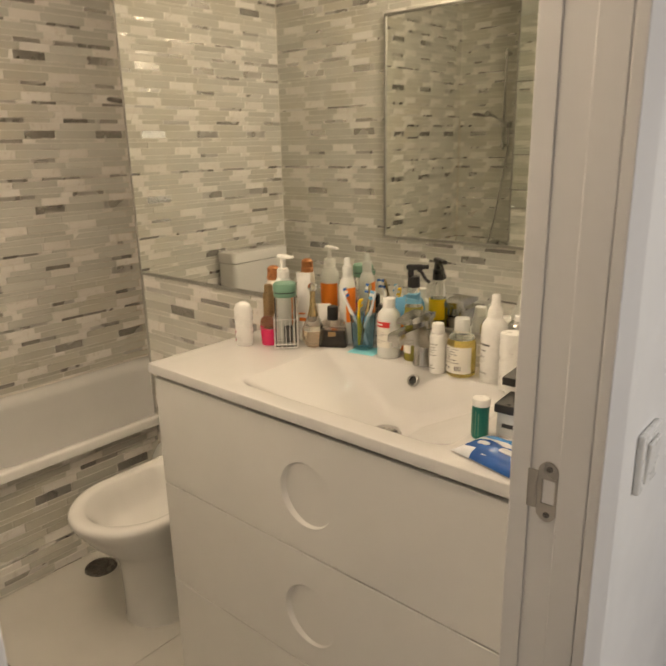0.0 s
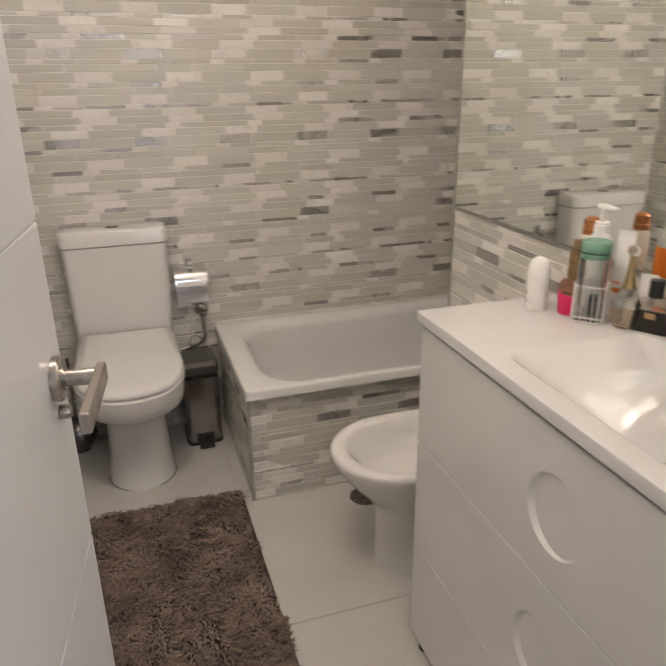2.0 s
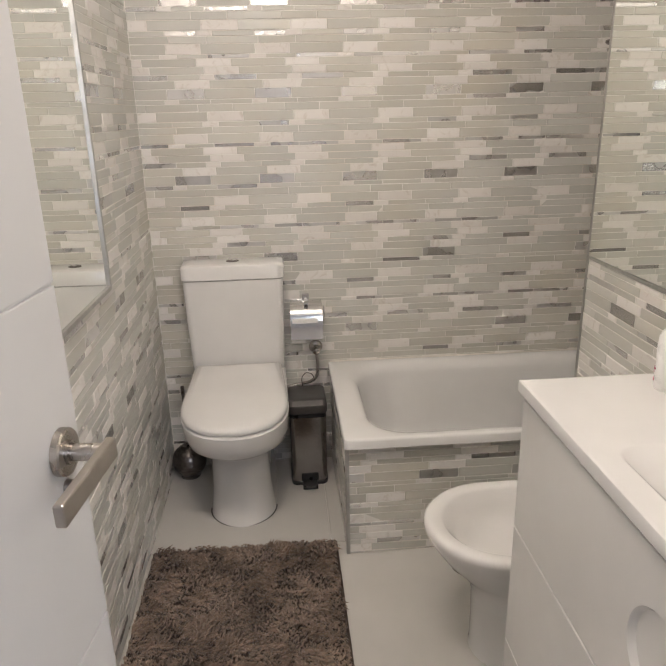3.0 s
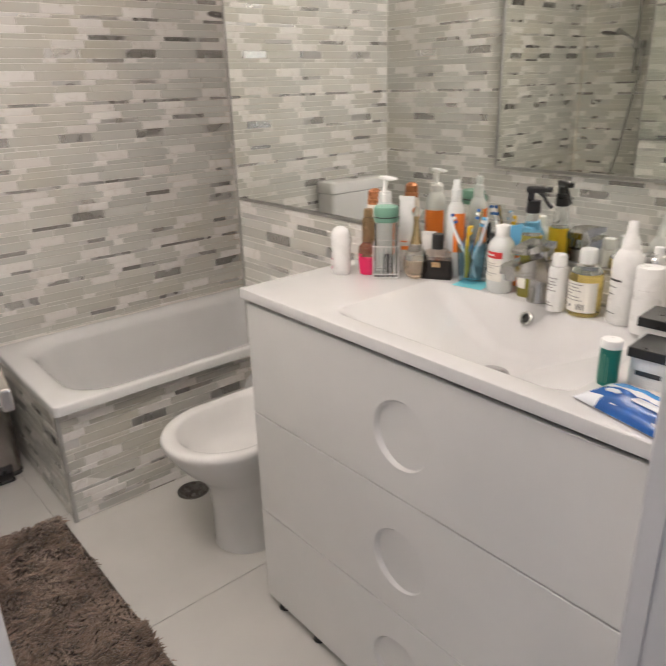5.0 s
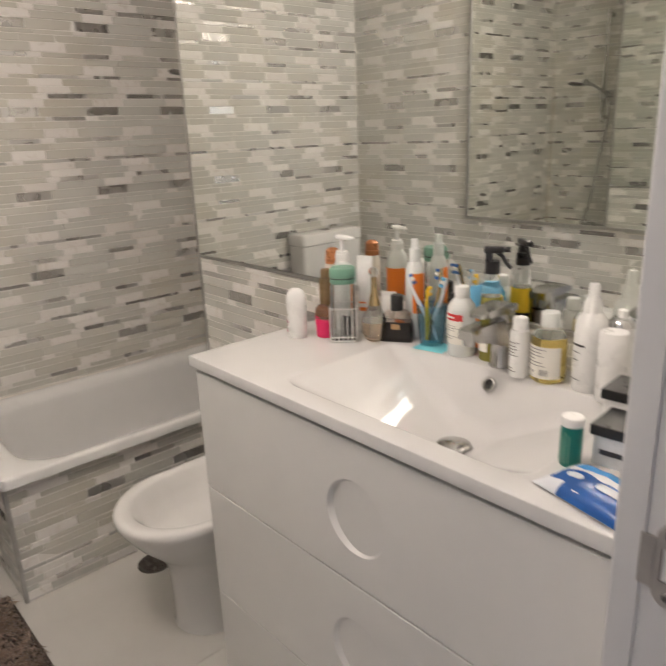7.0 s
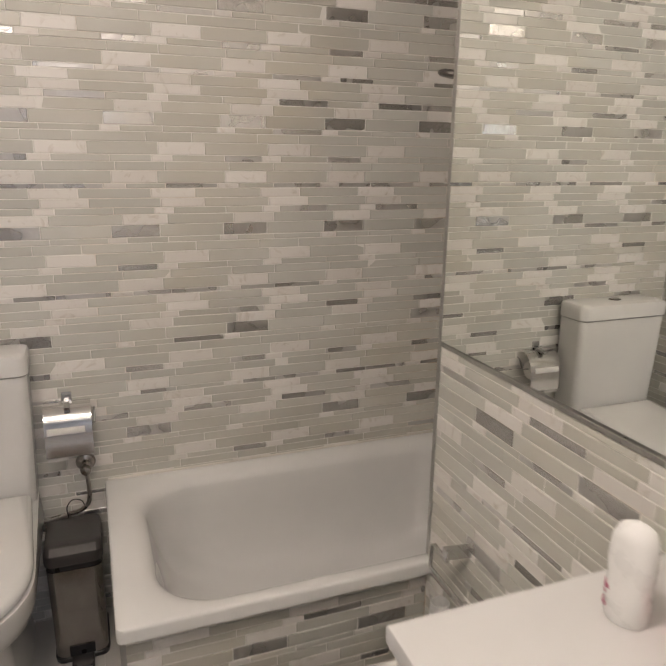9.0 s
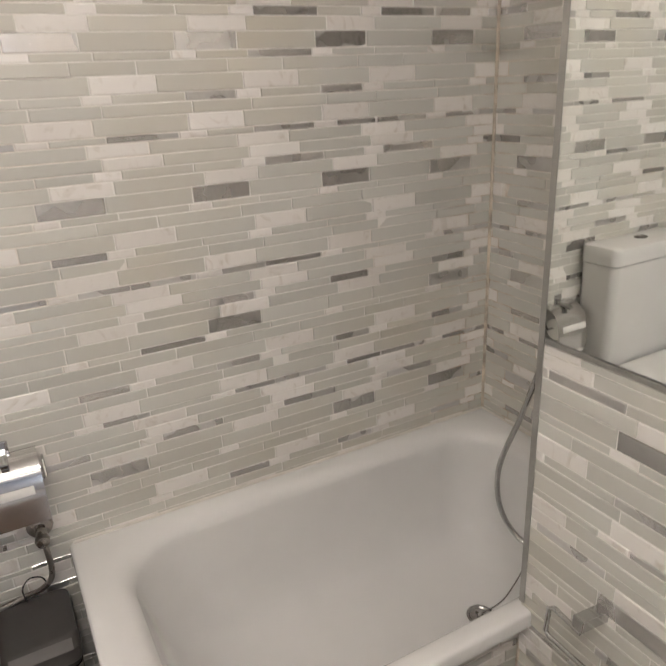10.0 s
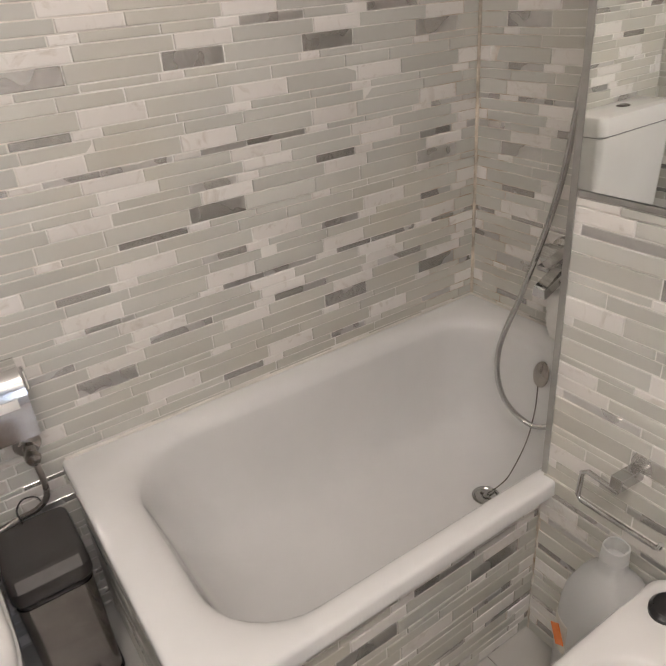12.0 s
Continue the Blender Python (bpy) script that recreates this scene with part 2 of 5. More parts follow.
def lathe(profile, seg=32, sx=1.0, sy=1.0, power=2.0):
    """Rings round z from (radius, height) pairs; power above 2 squares the outline."""
    rings = []
    for r, z in profile:
        ring = []
        for i in range(seg):
            a = 2 * math.pi * i / seg
            c, s = math.cos(a), math.sin(a)
            k = (abs(c) ** power + abs(s) ** power) ** (-1 / power)
            ring.append((r * k * c * sx, r * k * s * sy, z))
        rings.append(ring)
    return loft(rings)


def sweep(points, radius, seg=10, cap=True, flat=1.0):
    """A round rod along points; radius may be a list."""
    pts = [Vector(p) for p in points]
    rings, up = [], None
    for i, p in enumerate(pts):
        d = (pts[min(i + 1, len(pts) - 1)] - pts[max(i - 1, 0)]).normalized()
        if up is None:
            up = Vector((0, 0, 1)) if abs(d.z) < 0.9 else Vector((1, 0, 0))
        side = d.cross(up).normalized()
        up = side.cross(d).normalized()
        r = radius[i] if isinstance(radius, (list, tuple)) else radius
        rings.append([p + side * math.cos(2 * math.pi * k / seg) * r + up * math.sin(2 * math.pi * k / seg) * r * flat for k in range(seg)])
    return loft(rings, cap, cap)


def spline(points, steps=8):
    """A smooth line through the points (Catmull-Rom)."""
    p = [Vector(q) for q in points]
    p = [2 * p[0] - p[1]] + p + [2 * p[-1] - p[-2]]
    out = []
    for i in range(1, len(p) - 2):
        for k in range(steps):
            t = k / steps
            a, b, c, d = p[i - 1], p[i], p[i + 1], p[i + 2]
            out.append(0.5 * ((2 * b) + (c - a) * t + (2 * a - 5 * b + 4 * c - d) * t * t + (3 * b - a - 3 * c + d) * t ** 3))
    out.append(p[-2])
    return out


def rounded(x0, x1, y0, y1, r, z, seg=8):
    """A ring round a rectangle with rounded corners."""
    r = min(r, (x1 - x0) / 2 - 1e-4, (y1 - y0) / 2 - 1e-4)
    ring = []
    for cx, cy, a0 in ((x1 - r, y1 - r, 0), (x0 + r, y1 - r, 90), (x0 + r, y0 + r, 180), (x1 - r, y0 + r, 270)):
        for i in range(seg + 1):
            a = radians(a0 + 90 * i / seg)
            ring.append((cx + r * math.cos(a), cy + r * math.sin(a), z))
    return ring


def moved(bm, m):
    bmesh.ops.transform(bm, matrix=m, verts=bm.verts)
    return bm


def curved_label(r, z0, z1, a0, a1, sx=1.0, sy=1.0, power=2.0, seg=14, off=0.0006):
    """A thin sheet on a bottle's side between two angles (degrees)."""
    rings = []
    for z in (z0, z1):
        ring = []
        for lift in (off, -0.0002):
            row = []
            for i in range(seg + 1):
                a = radians(a0 + (a1 - a0) * i / seg)
                c, s = math.cos(a), math.sin(a)
                k = (abs(c) ** power + abs(s) ** power) ** (-1 / power) * (r + lift)
                row.append((k * c * sx, k * s * sy, z))
            ring += row if lift > 0 else row[::-1]
        rings.append(ring)
    return loft(rings)


def structure(ob, label, category):
    return tagged(ob, label, category, "", "structure")


# ---- structure ----
XF, XD, XH = -2.369, 0.0, 0.115       # far wall, door wall inside, door wall in the hall
YL, YM, YT = 0.0, 1.401, 1.874        # wall with the framed mirror, vanity wall, tap wall
XE = -1.709                           # the corner where the tub recess begins
XJ = 0.013                            # where the lining beside the vanity begins
DEEP = 0.008                          # thickness of the mosaic pieces
BACK = 0.0019                         # how far behind the pieces' faces the grout lies

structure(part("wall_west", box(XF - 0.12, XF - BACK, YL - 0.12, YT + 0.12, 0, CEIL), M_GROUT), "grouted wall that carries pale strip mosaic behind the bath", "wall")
structure(part("wall_south", box(XF - BACK, XH, YL - 0.12, YL - BACK, 0, CEIL), M_GROUT), "grouted wall that carries pale strip mosaic beside the toilet", "wall")
north = box(XE + 0.009, XJ, YM + BACK, YT + 0.12, 0, 0.99)
box(XE + 0.009, XJ, YM + 0.013, YT + 0.12, 0.99, CEIL, bm=north)
structure(part("wall_north", north, M_GROUT), "grouted vanity wall with strip mosaic below the mirror", "wall")
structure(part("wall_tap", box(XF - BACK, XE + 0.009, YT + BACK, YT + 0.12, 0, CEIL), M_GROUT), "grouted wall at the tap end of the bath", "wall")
structure(part("ceiling", box(XF - 0.12, 1.8, -1.1, 2.6, CEIL, CEIL + 0.1), M_PLASTER), "plain white painted ceiling", "ceiling")
structure(part("floor", box(XF - 0.12, XH, YL - 0.12, YT + 0.12, -0.1, -0.004), M_GROUT), "pale grout bed under the large white floor tiles", "floor")
# the wall with the doorway
OY0, OY1, OH = 0.155, 0.826, 2.06
structure(part("wall_east", box(XD, XH, YL - BACK, OY0 - 0.02, 0, CEIL), M_PLASTER), "white painted wall beside the door's hinges", "wall")
structure(part("wall_doorway", box(XJ, XH, OY1 + 0.02, 2.6, 0, CEIL), M_PLASTER), "white painted wall beside the doorway, with a switch", "wall")
structure(part("wall_lintel", box(XD, XH, OY0 - 0.02, OY1 + 0.02, OH + 0.02, CEIL), M_PLASTER), "white painted wall above the doorway", "wall")
# hall
structure(part("hall_floor", box(XH, 1.8, -1.1, 2.6, -0.1, 0.0), M_HALLFLOOR), "brown tiled hall floor", "floor")
structure(part("hall_wall_south", box(XH, 1.8, -1.2, -1.1, 0, CEIL), M_PLASTER), "white painted hall wall", "wall")
structure(part("hall_wall_north", box(XH, 1.8, 2.6, 2.7, 0, CEIL), M_PLASTER), "white painted hall wall", "wall")
structure(part("hall_wall_return", box(XD, XH, -1.1, YL - 0.12, 0, CEIL), M_PLASTER), "white painted hall wall", "wall")
hw = box(1.7, 1.8, -1.1, 0.7, 0, CEIL)
box(1.7, 1.8, 1.8, 2.6, 0, CEIL, bm=hw)
box(1.7, 1.8, 0.7, 1.8, 0, 0.85, bm=hw)
box(1.7, 1.8, 0.7, 1.8, 2.1, CEIL, bm=hw)
structure(part("hall_wall_window", hw, M_PLASTER), "white painted hall wall with a window opening", "wall")

# mosaic: one sheet is 12 courses high and repeats
SHEET, SHEET_V = 0.311, 0.300
COURSES = (
    (33, ((0.00, 0.42, "D"), (0.42, 1.00, "G"))),
    (15, ((-0.03, 0.13, "W"), (0.13, 0.49, "G"), (0.49, 0.97, "S"))),
    (25, ((0.34, 0.74, "G"), (0.74, 1.34, "G"))),
    (32, ((0.44, 0.85, "W"), (0.85, 1.44, "G"))),
    (17, ((0.03, 0.38, "M"), (0.38, 0.56, "W"), (0.56, 1.03, "G"))),
    (23, ((0.07, 0.49, "G"), (0.49, 1.07, "G"))),
    (32, ((0.03, 0.42, "W"), (0.42, 1.03, "G"))),
    (13, ((-0.04, 0.15, "W"), (0.15, 0.49, "M"), (0.49, 0.96, "M"))),
    (25, ((0.36, 0.75, "W"), (0.75, 1.36, "G"))),
    (24, ((0.44, 0.83, "W"), (0.83, 1.44, "G"))),
    (18, ((0.03, 0.38, "S"), (0.38, 0.55, "W"), (0.55, 1.03, "M"))),
    (27, ((0.10, 0.49, "W"), (0.49, 1.10, "G"))),
)
KIND_MAT = {"G": 0, "W": 1, "M": 2}
TILE_MATS = (M_GLASS, M_MARBLE, M_STEEL)
piece_meshes = {}


def piece_verts(w, h, deep):
    """A mosaic piece lying in u (right) and v (up) with its face at depth 0 and softened edges."""
    e = 0.0011
    a = [(0, 0, -deep), (w, 0, -deep), (w, h, -deep), (0, h, -deep)]
    b = [(0, 0, -e), (w, 0, -e), (w, h, -e), (0, h, -e)]
    c = [(e, e, 0), (w - e, e, 0), (w - e, h - e, 0), (e, h - e, 0)]
    faces = [(8, 9, 10, 11)]
    for k, m in ((0, 4), (4, 8)):
        for i in range(4):
            j = (i + 1) % 4
            faces.append((k + i, k + j, m + j, m + i))
    return a + b + c, faces


def mosaic(owner, label, origin, right, normal, u_range, v_range, u0, v0, near, seed):
    """Strip mosaic on a wall. origin: the world point where u and v are 0; near(u, v): pieces that are objects of their own."""
    rng = random.Random(seed)
    right, normal, up = Vector(right), Vector(normal), Vector((0, 0, 1))
    basis = Matrix((right, up, normal)).transposed().to_4x4()
    base = Matrix.Translation(origin) @ basis
    total = sum(c[0] for c in COURSES)
    joint = 0.0023
    jobs = []
    for sheet_v in range(int((v0 - v_range[0]) // SHEET_V) + 2, int((v0 - v_range[1]) // SHEET_V) - 2, -1):
        top = v0 - sheet_v * SHEET_V
        for sheet_u in range(int((u_range[0] - u0) // SHEET) - 2, int((u_range[1] - u0) // SHEET) + 2):
            left, y = u0 + sheet_u * SHEET, top
            for units, cells in COURSES:
                h = units / total * SHEET_V
                for f0, f1, kind in cells:
                    k = kind
                    roll = rng.random()
                    if kind == "D":
                        k = "M" if roll < 0.88 else "G"
                    elif kind == "M":
                        k = "M" if roll < 0.78 else "G"
                    elif kind == "S":
                        k = "M" if roll < 0.2 else "G"
                    a, b = left + f0 * SHEET, left + f1 * SHEET
                    lift = rng.uniform(-0.0007, 0.0007)
                    lean = rng.gauss(0, 0.017), rng.gauss(0, 0.009)
                    a, b = max(a, u_range[0]), min(b, u_range[1])
                    lo, hi = max(y - h, v_range[0]), min(y, v_range[1])
                    if b - a > 0.006 and hi - lo > 0.005:
                        jobs.append((a + joint / 2, lo + joint / 2, b - a - joint, hi - lo - joint, k, lift, lean))
                y -= h
    jobs.sort(key=lambda j: not near(j[0] + j[2] / 2, j[1] + j[3] / 2))
    count = sum(near(j[0] + j[2] / 2, j[1] + j[3] / 2) for j in jobs)
    rest_v, rest_f, rest_m = [], [], []
    for i, (a, lo, w, h, k, lift, lean) in enumerate(jobs):
        m = base @ Matrix.Translation((a + w / 2, lo + h / 2, lift)) @ Matrix.Rotation(lean[0], 4, "X") @ Matrix.Rotation(lean[1], 4, "Y") @ Matrix.Translation((-w / 2, -h / 2, 0))
        if i < min(count, 300):
            key = (round(w, 4), round(h, 4), k)
            if key not in piece_meshes:
                me = bpy.data.meshes.new("mosaic_tile")
                v, f = piece_verts(w, h, DEEP)
                me.from_pydata(v, [], f)
                me.materials.append(TILE_MATS[KIND_MAT[k]])
                piece_meshes[key] = me
            ob = new("mosaic_tile", piece_meshes[key])
            ob.matrix_world = m
            ob.parent = owner
        else:
            v, f = piece_verts(w, h, DEEP)
            n = len(rest_v)
            rest_v += [m @ Vector(p) for p in v]
            rest_f += [tuple(n + q for q in face) for face in f]
            rest_m += [KIND_MAT[k]] * len(f)
    if rest_v:
        me = bpy.data.meshes.new("mosaic_field")
        me.from_pydata(rest_v, [], rest_f)
        for mt in TILE_MATS:
            me.materials.append(mt)
        me.polygons.foreach_set("material_index", rest_m)
        ob = new("mosaic_field", me)
        ob.parent = owner
        tagged(ob, label, "", "", "stuff")


# corner and edge trims
def corner_trim(name, x, y, z0, z1, sx, sy):
    """A thin angle profile that covers an outer corner."""
    bm = box(min(x, x + sx * 0.010), max(x, x + sx * 0.010), min(y, y - sy * 0.002), max(y, y - sy * 0.002), z0, z1)
    box(min(x, x - sx * 0.002), max(x, x - sx * 0.002), min(y - sy * 0.002, y + sy * 0.010), max(y - sy * 0.002, y + sy * 0.010), z0, z1, bm=bm)
    return structure(part(name, bm, M_TRIM), "brushed aluminium angle trim on the tiled corner", "trim")


corner_trim("trim_recess", XE, YM - 0.001, 0.452, CEIL - 0.003, 1, 1)
structure(part("trim_mirror_base", box(XE + 0.012, XD - 0.002, YM - 0.0025, YM + 0.012, 0.9905, 1.000, 0.001), M_TRIM), "brushed aluminium strip under the wall mirror", "trim")
wall_mirror = thing("wall_mirror", "large frameless mirror on the wall above the vanity", "mirror", (XE + 0.0105, YM + 0.0085, 1.0015))
# the tall sheet of glass is bowed: its ends stand a few millimetres proud of its middle
GLASS_W = XJ - 0.003 - XE - 0.011
rows = []
for i in range(33):
    gx = GLASS_W * i / 32
    bow = 0.0118 * min(0.92, abs(gx - 0.848)) ** 2
    rows.append([(gx, y - bow, z) for y, z in ((0.004 + bow, 0), (-0.0025, 0), (-0.0025, 1.25), (0.004 + bow, 1.25))])
part("mirror_glass", loft(rows), M_MIRROR, wall_mirror, "", 30)
framed = thing("framed_mirror", "mirror in a slim metal frame on the tiled wall", "mirror", (-1.676, YL, 0.964), -0.43)
FW, FH = 1.02, 1.05
part("mirror_glass", box(0.012, FW - 0.012, 0.0, 0.012, 0.012, FH - 0.012), M_MIRROR, framed)
part("frame_bottom", box(0, FW, 0.0, 0.018, 0, 0.012, 0.001), M_TRIM, framed)
part("frame_top", box(0, FW, 0.0, 0.018, FH - 0.012, FH, 0.001), M_TRIM, framed)
part("frame_side", box(0, 0.012, 0.0, 0.018, 0.012, FH - 0.012, 0.001), M_TRIM, framed)
part("frame_side", box(FW - 0.012, FW, 0.0, 0.018, 0.012, FH - 0.012, 0.001), M_TRIM, framed)

# doorway lining, stop and casings
lining = box(XJ - 0.001, 0.112, OY1 - 0.013, OY1 + 0.018, 0, OH + 0.018, 0.0015)
box(XD - 0.002, 0.112, OY0 - 0.018, OY0 + 0.002, 0, OH + 0.018, 0.0015, bm=lining)
box(XD - 0.002, 0.112, OY0 + 0.002, OY1 - 0.013, OH - 0.002, OH + 0.018, 0.0015, bm=lining)
door_frame = structure(part("door_frame", lining, M_FRAME), "white painted wooden door lining with scuffs", "door frame")
part("door_stop", box(0.076, 0.1119, OY1 - 0.0165, OY1 - 0.0125, 0.002, OH - 0.004, 0.0019, 4), M_FRAME, door_frame)
part("door_stop", box(0.076, 0.1115, OY0 + 0.0015, OY0 + 0.011, 0.002, OH - 0.004, 0.003, 3), M_FRAME, door_frame)
part("rebate_strip", box(XJ + 0.001, 0.040, OY1 - 0.0149, OY1 - 0.0125, 0.002, OH - 0.004, 0.0011, 4), M_FRAME, door_frame)
for cy0, cy1 in ((OY1 - 0.0169, OY1 + 0.055), (OY0 - 0.06, OY0 - 0.004)):
    part("casing", box(0.1125, XH + 0.0125, cy0, cy1, 0.001, OH + 0.06, 0.002, 3), M_FRAME, door_frame)
part("casing", box(0.1125, XH + 0.0125, OY0 - 0.004, OY1 - 0.0169, OH + 0.003, OH + 0.06, 0.003, 3), M_FRAME, door_frame)
# strike plate
sp = thing("strike_plate", "satin steel strike plate screwed to the door lining", "strike plate", (0.063, OY1 - 0.0135, 1.007))
plate = bmesh.new()
outer, hole = [], []
for i in range(40):
    a = 2 * math.pi * i / 40
    c, s = math.cos(a), math.sin(a)
    outer.append((0.0128 * max(-1, min(1, 1.35 * c)), 0.041 * (abs(s) ** 0.75) * (1 if s > 0 else -1)))
    k = 1 / max(abs(c) / 0.0085, abs(s) / 0.0165)
    hole.append((k * c + 0.001, k * s))
pv = [[plate.verts.new((x, d, z)) for x, z in ring] for ring, d in ((outer, 0.0), (outer, -0.0018), (hole, -0.0018), (hole, 0.0))]
for r0, r1 in zip(pv, pv[1:]):
    for i in range(40):
        j = (i + 1) % 40
        plate.faces.new((r0[i], r0[j], r1[j], r1[i]))
bmesh.ops.recalc_face_normals(plate, faces=plate.faces)
part("plate", plate, M_NICKEL, sp)
part("lip", box(-0.026, -0.0126, -0.0022, -0.0004, -0.026, 0.026, 0.0007), M_NICKEL, sp)
part("latch_tongue", moved(box(-0.0012, 0.0, -0.001, 0.008, -0.0155, 0.0155, 0.0003), pose(-0.0066, 0, 0, 0, 0, 0)), M_NICKEL, sp)
part("latch_pocket", box(-0.006, 0.009, -0.0008, -0.0002, -0.016, 0.016), M_FRAME, sp)
for sz in (0.031, -0.031):
    part("screw", moved(lathe(((0.0, 0), (0.0042, 0), (0.0038, 0.0012), (0.0016, 0.0013), (0.0014, 0.0004), (0.0, 0.0004)), 16), pose(0.001, -0.0018, sz, 90)), M_DARKMETAL, sp)
# light switch in the hall
sw = thing("light_switch", "white plastic rocker light switch on the hall wall", "light switch", (XH, 1.028, 0.988))
part("switch_plate", box(0, 0.010, -0.042, 0.042, -0.046, 0.046, 0.004, 3), M_WHITE, sw)
part("rocker", moved(box(0.009, 0.0145, -0.026, 0.026, -0.031, 0.031, 0.002, 2), pose(0, 0, 0, 0, 3, 0)), M_WHITE, sw)

# door leaf, open at a right angle
door = thing("door_1", "white door with fine grooves, standing open", "door", (0.046, 0.153, 0.0), -6.8)
tagged(door, kind="structure")
DW = 0.603
GROOVES = (0.42, 0.838, 1.256, 1.674)
z0 = 0.008
for z1 in (*GROOVES, 2.035):
    part("door_panel", box(-DW, 0, 0, 0.036, z0 + 0.0015, z1 - 0.0015, 0.0015), M_DOOR, door)
    z0 = z1
part("door_core", box(-DW + 0.002, -0.002, 0.003, 0.033, 0.009, 2.033), M_DOOR, door)
handle = part("door_handle", lathe(((0.0, 0), (0.0262, 0), (0.0262, 0.0075), (0.0245, 0.0095), (0.013, 0.0095), (0.013, 0.0125), (0.0, 0.0125)), 36), M_NICKEL, door, "satin nickel lever handle on a round rose", 40)
handle.matrix_local = pose(-DW + 0.047, 0.0365, 1.085, -90)
part("stem", moved(lathe(((0.0, 0.011), (0.0098, 0.011), (0.0098, 0.048), (0.0, 0.048)), 20), pose(0, 0, 0)), M_NICKEL, handle, "", 40)
part("lever", box(-0.0125, 0.118, -0.0118, 0.0118, 0.045, 0.056, 0.0025, 3), M_NICKEL, handle)
bolt = part("thumb_turn", lathe(((0.0, 0), (0.0085, 0), (0.0085, 0.009), (0.006, 0.0125), (0.0, 0.0125)), 20), M_NICKEL, door, "small satin nickel lock button", 40)
bolt.matrix_local = pose(-DW + 0.047, 0.0365, 1.043, -90)
for hz in (0.25, 1.05, 1.8):
    part("hinge", moved(lathe(((0.0, 0), (0.006, 0), (0.006, 0.08), (0.0, 0.08)), 12), pose(0.004, -0.004, hz)), M_NICKEL, door, "", 40)

# ceiling lamp with two bulbs
dl = thing("ceiling_lamp", "white ceiling lamp bar with two round bulbs, lit", "ceiling lamp", (-0.77, 0.43, CEIL), -13)
part("bar", box(-0.03, 0.03, -0.18, 0.18, -0.022, -0.001, 0.006, 3), M_WHITE, dl)
for ly in (-0.133, 0.133):
    part("socket", moved(lathe(((0.0, -0.022), (0.02, -0.022), (0.022, -0.026), (0.021, -0.029), (0.0, -0.029)), 20), pose(0, ly, 0)), M_WHITE, dl, "", 40)

# ---- bath ----
TUB_Y0, RIM = 0.66, 0.446
bath = thing("bathtub", "white enamel bathtub in a tiled surround", "bathtub", (0, 0, 0))
tx0, tx1, ty0, ty1 = XF - 0.004, XE + 0.030, TUB_Y0, YT + 0.004
ix0, ix1, iy0, iy1 = XF + 0.052, XE - 0.020, TUB_Y0 + 0.088, YT - 0.055
rings = [rounded(tx0 + 0.004, tx1 - 0.003, ty0 + 0.003, ty1, 0.012, RIM - 0.036), rounded(tx0, tx1, ty0, ty1, 0.016, RIM - 0.034), rounded(tx0, tx1, ty0, ty1, 0.016, RIM - 0.008),
         rounded(tx0 + 0.002, tx1 - 0.002, ty0 + 0.002, ty1 - 0.002, 0.015, RIM - 0.002), rounded(tx0 + 0.007, tx1 - 0.007, ty0 + 0.007, ty1 - 0.007, 0.013, RIM)]
for k, z in ((-0.036, RIM), (-0.026, RIM - 0.0008), (-0.015, RIM - 0.0033), (-0.005, RIM - 0.0078), (0.003, RIM - 0.0142), (0.0090, RIM - 0.0225), (0.0125, RIM - 0.0300), (0.0143, RIM - 0.0370)):
    rings.append(rounded(ix0 + k, ix1 - k, iy0 + k, iy1 - k, 0.15, z))
for i in range(1, 21):
    f = i / 20
    k = 1 - math.cos(f * math.pi / 2) ** 1.0
    z = RIM - 0.037 - (RIM - 0.037 - 0.093) * math.sin(f * math.pi / 2) ** 1.15
    a = 0.014 + 0.020 * f + 0.125 * k ** 3.2
    rings.append(rounded(ix0 + a, ix1 - a, iy0 + 0.014 + 0.10 * f + 0.30 * k ** 1.9, iy1 - 0.014 - 0.03 * f - 0.16 * k ** 3.0, 0.15 - 0.07 * f, z))
part("tub_shell", loft(rings, False, True), M_ENAMEL, bath, "", 50)
drain = part("drain", moved(lathe(((0.034, 0.0), (0.036, 0.003), (0.030, 0.004), (0.026, -0.001), (0.022, -0.002), (0.0, -0.002)), 28), pose(-1.988, 1.557, 0.0965)), M_LIMED, bath, "chrome bath drain", 40)
part("drain_hole", moved(lathe(((0.0, 0.0), (0.0245, 0.0), (0.0245, 0.0008), (0.0, 0.0008)), 24), pose(-1.988, 1.557, 0.0952)), M_BLACK, drain)
part("drain_cross", box(-2.006, -1.970, 1.5545, 1.5595, 0.0965, 0.099, 0.0005), M_DARKMETAL, drain)
part("drain_hub", moved(lathe(((0.0, 0.0), (0.009, 0.0), (0.008, 0.003), (0.0, 0.0035)), 16), pose(-1.988, 1.557, 0.097)), M_LIMED, drain)
ovf = part("overflow_plate", moved(lathe(((0.0, 0), (0.030, 0), (0.029, 0.004), (0.022, 0.007), (0.0, 0.008)), 28, 0.8, 1.25), pose(-2.03, 1.792, 0.352, 80)), M_NICKEL, bath, "metal overflow plate", 40)
chain = spline([(-2.03, 1.782, 0.318), (-2.028, 1.775, 0.24), (-2.02, 1.74, 0.16), (-2.0, 1.66, 0.108), (-1.99, 1.61, 0.103), (-1.988, 1.562, 0.103)])
part("plug_chain", sweep(chain, 0.0016, 6), M_DARKMETAL, bath, "thin metal plug chain")
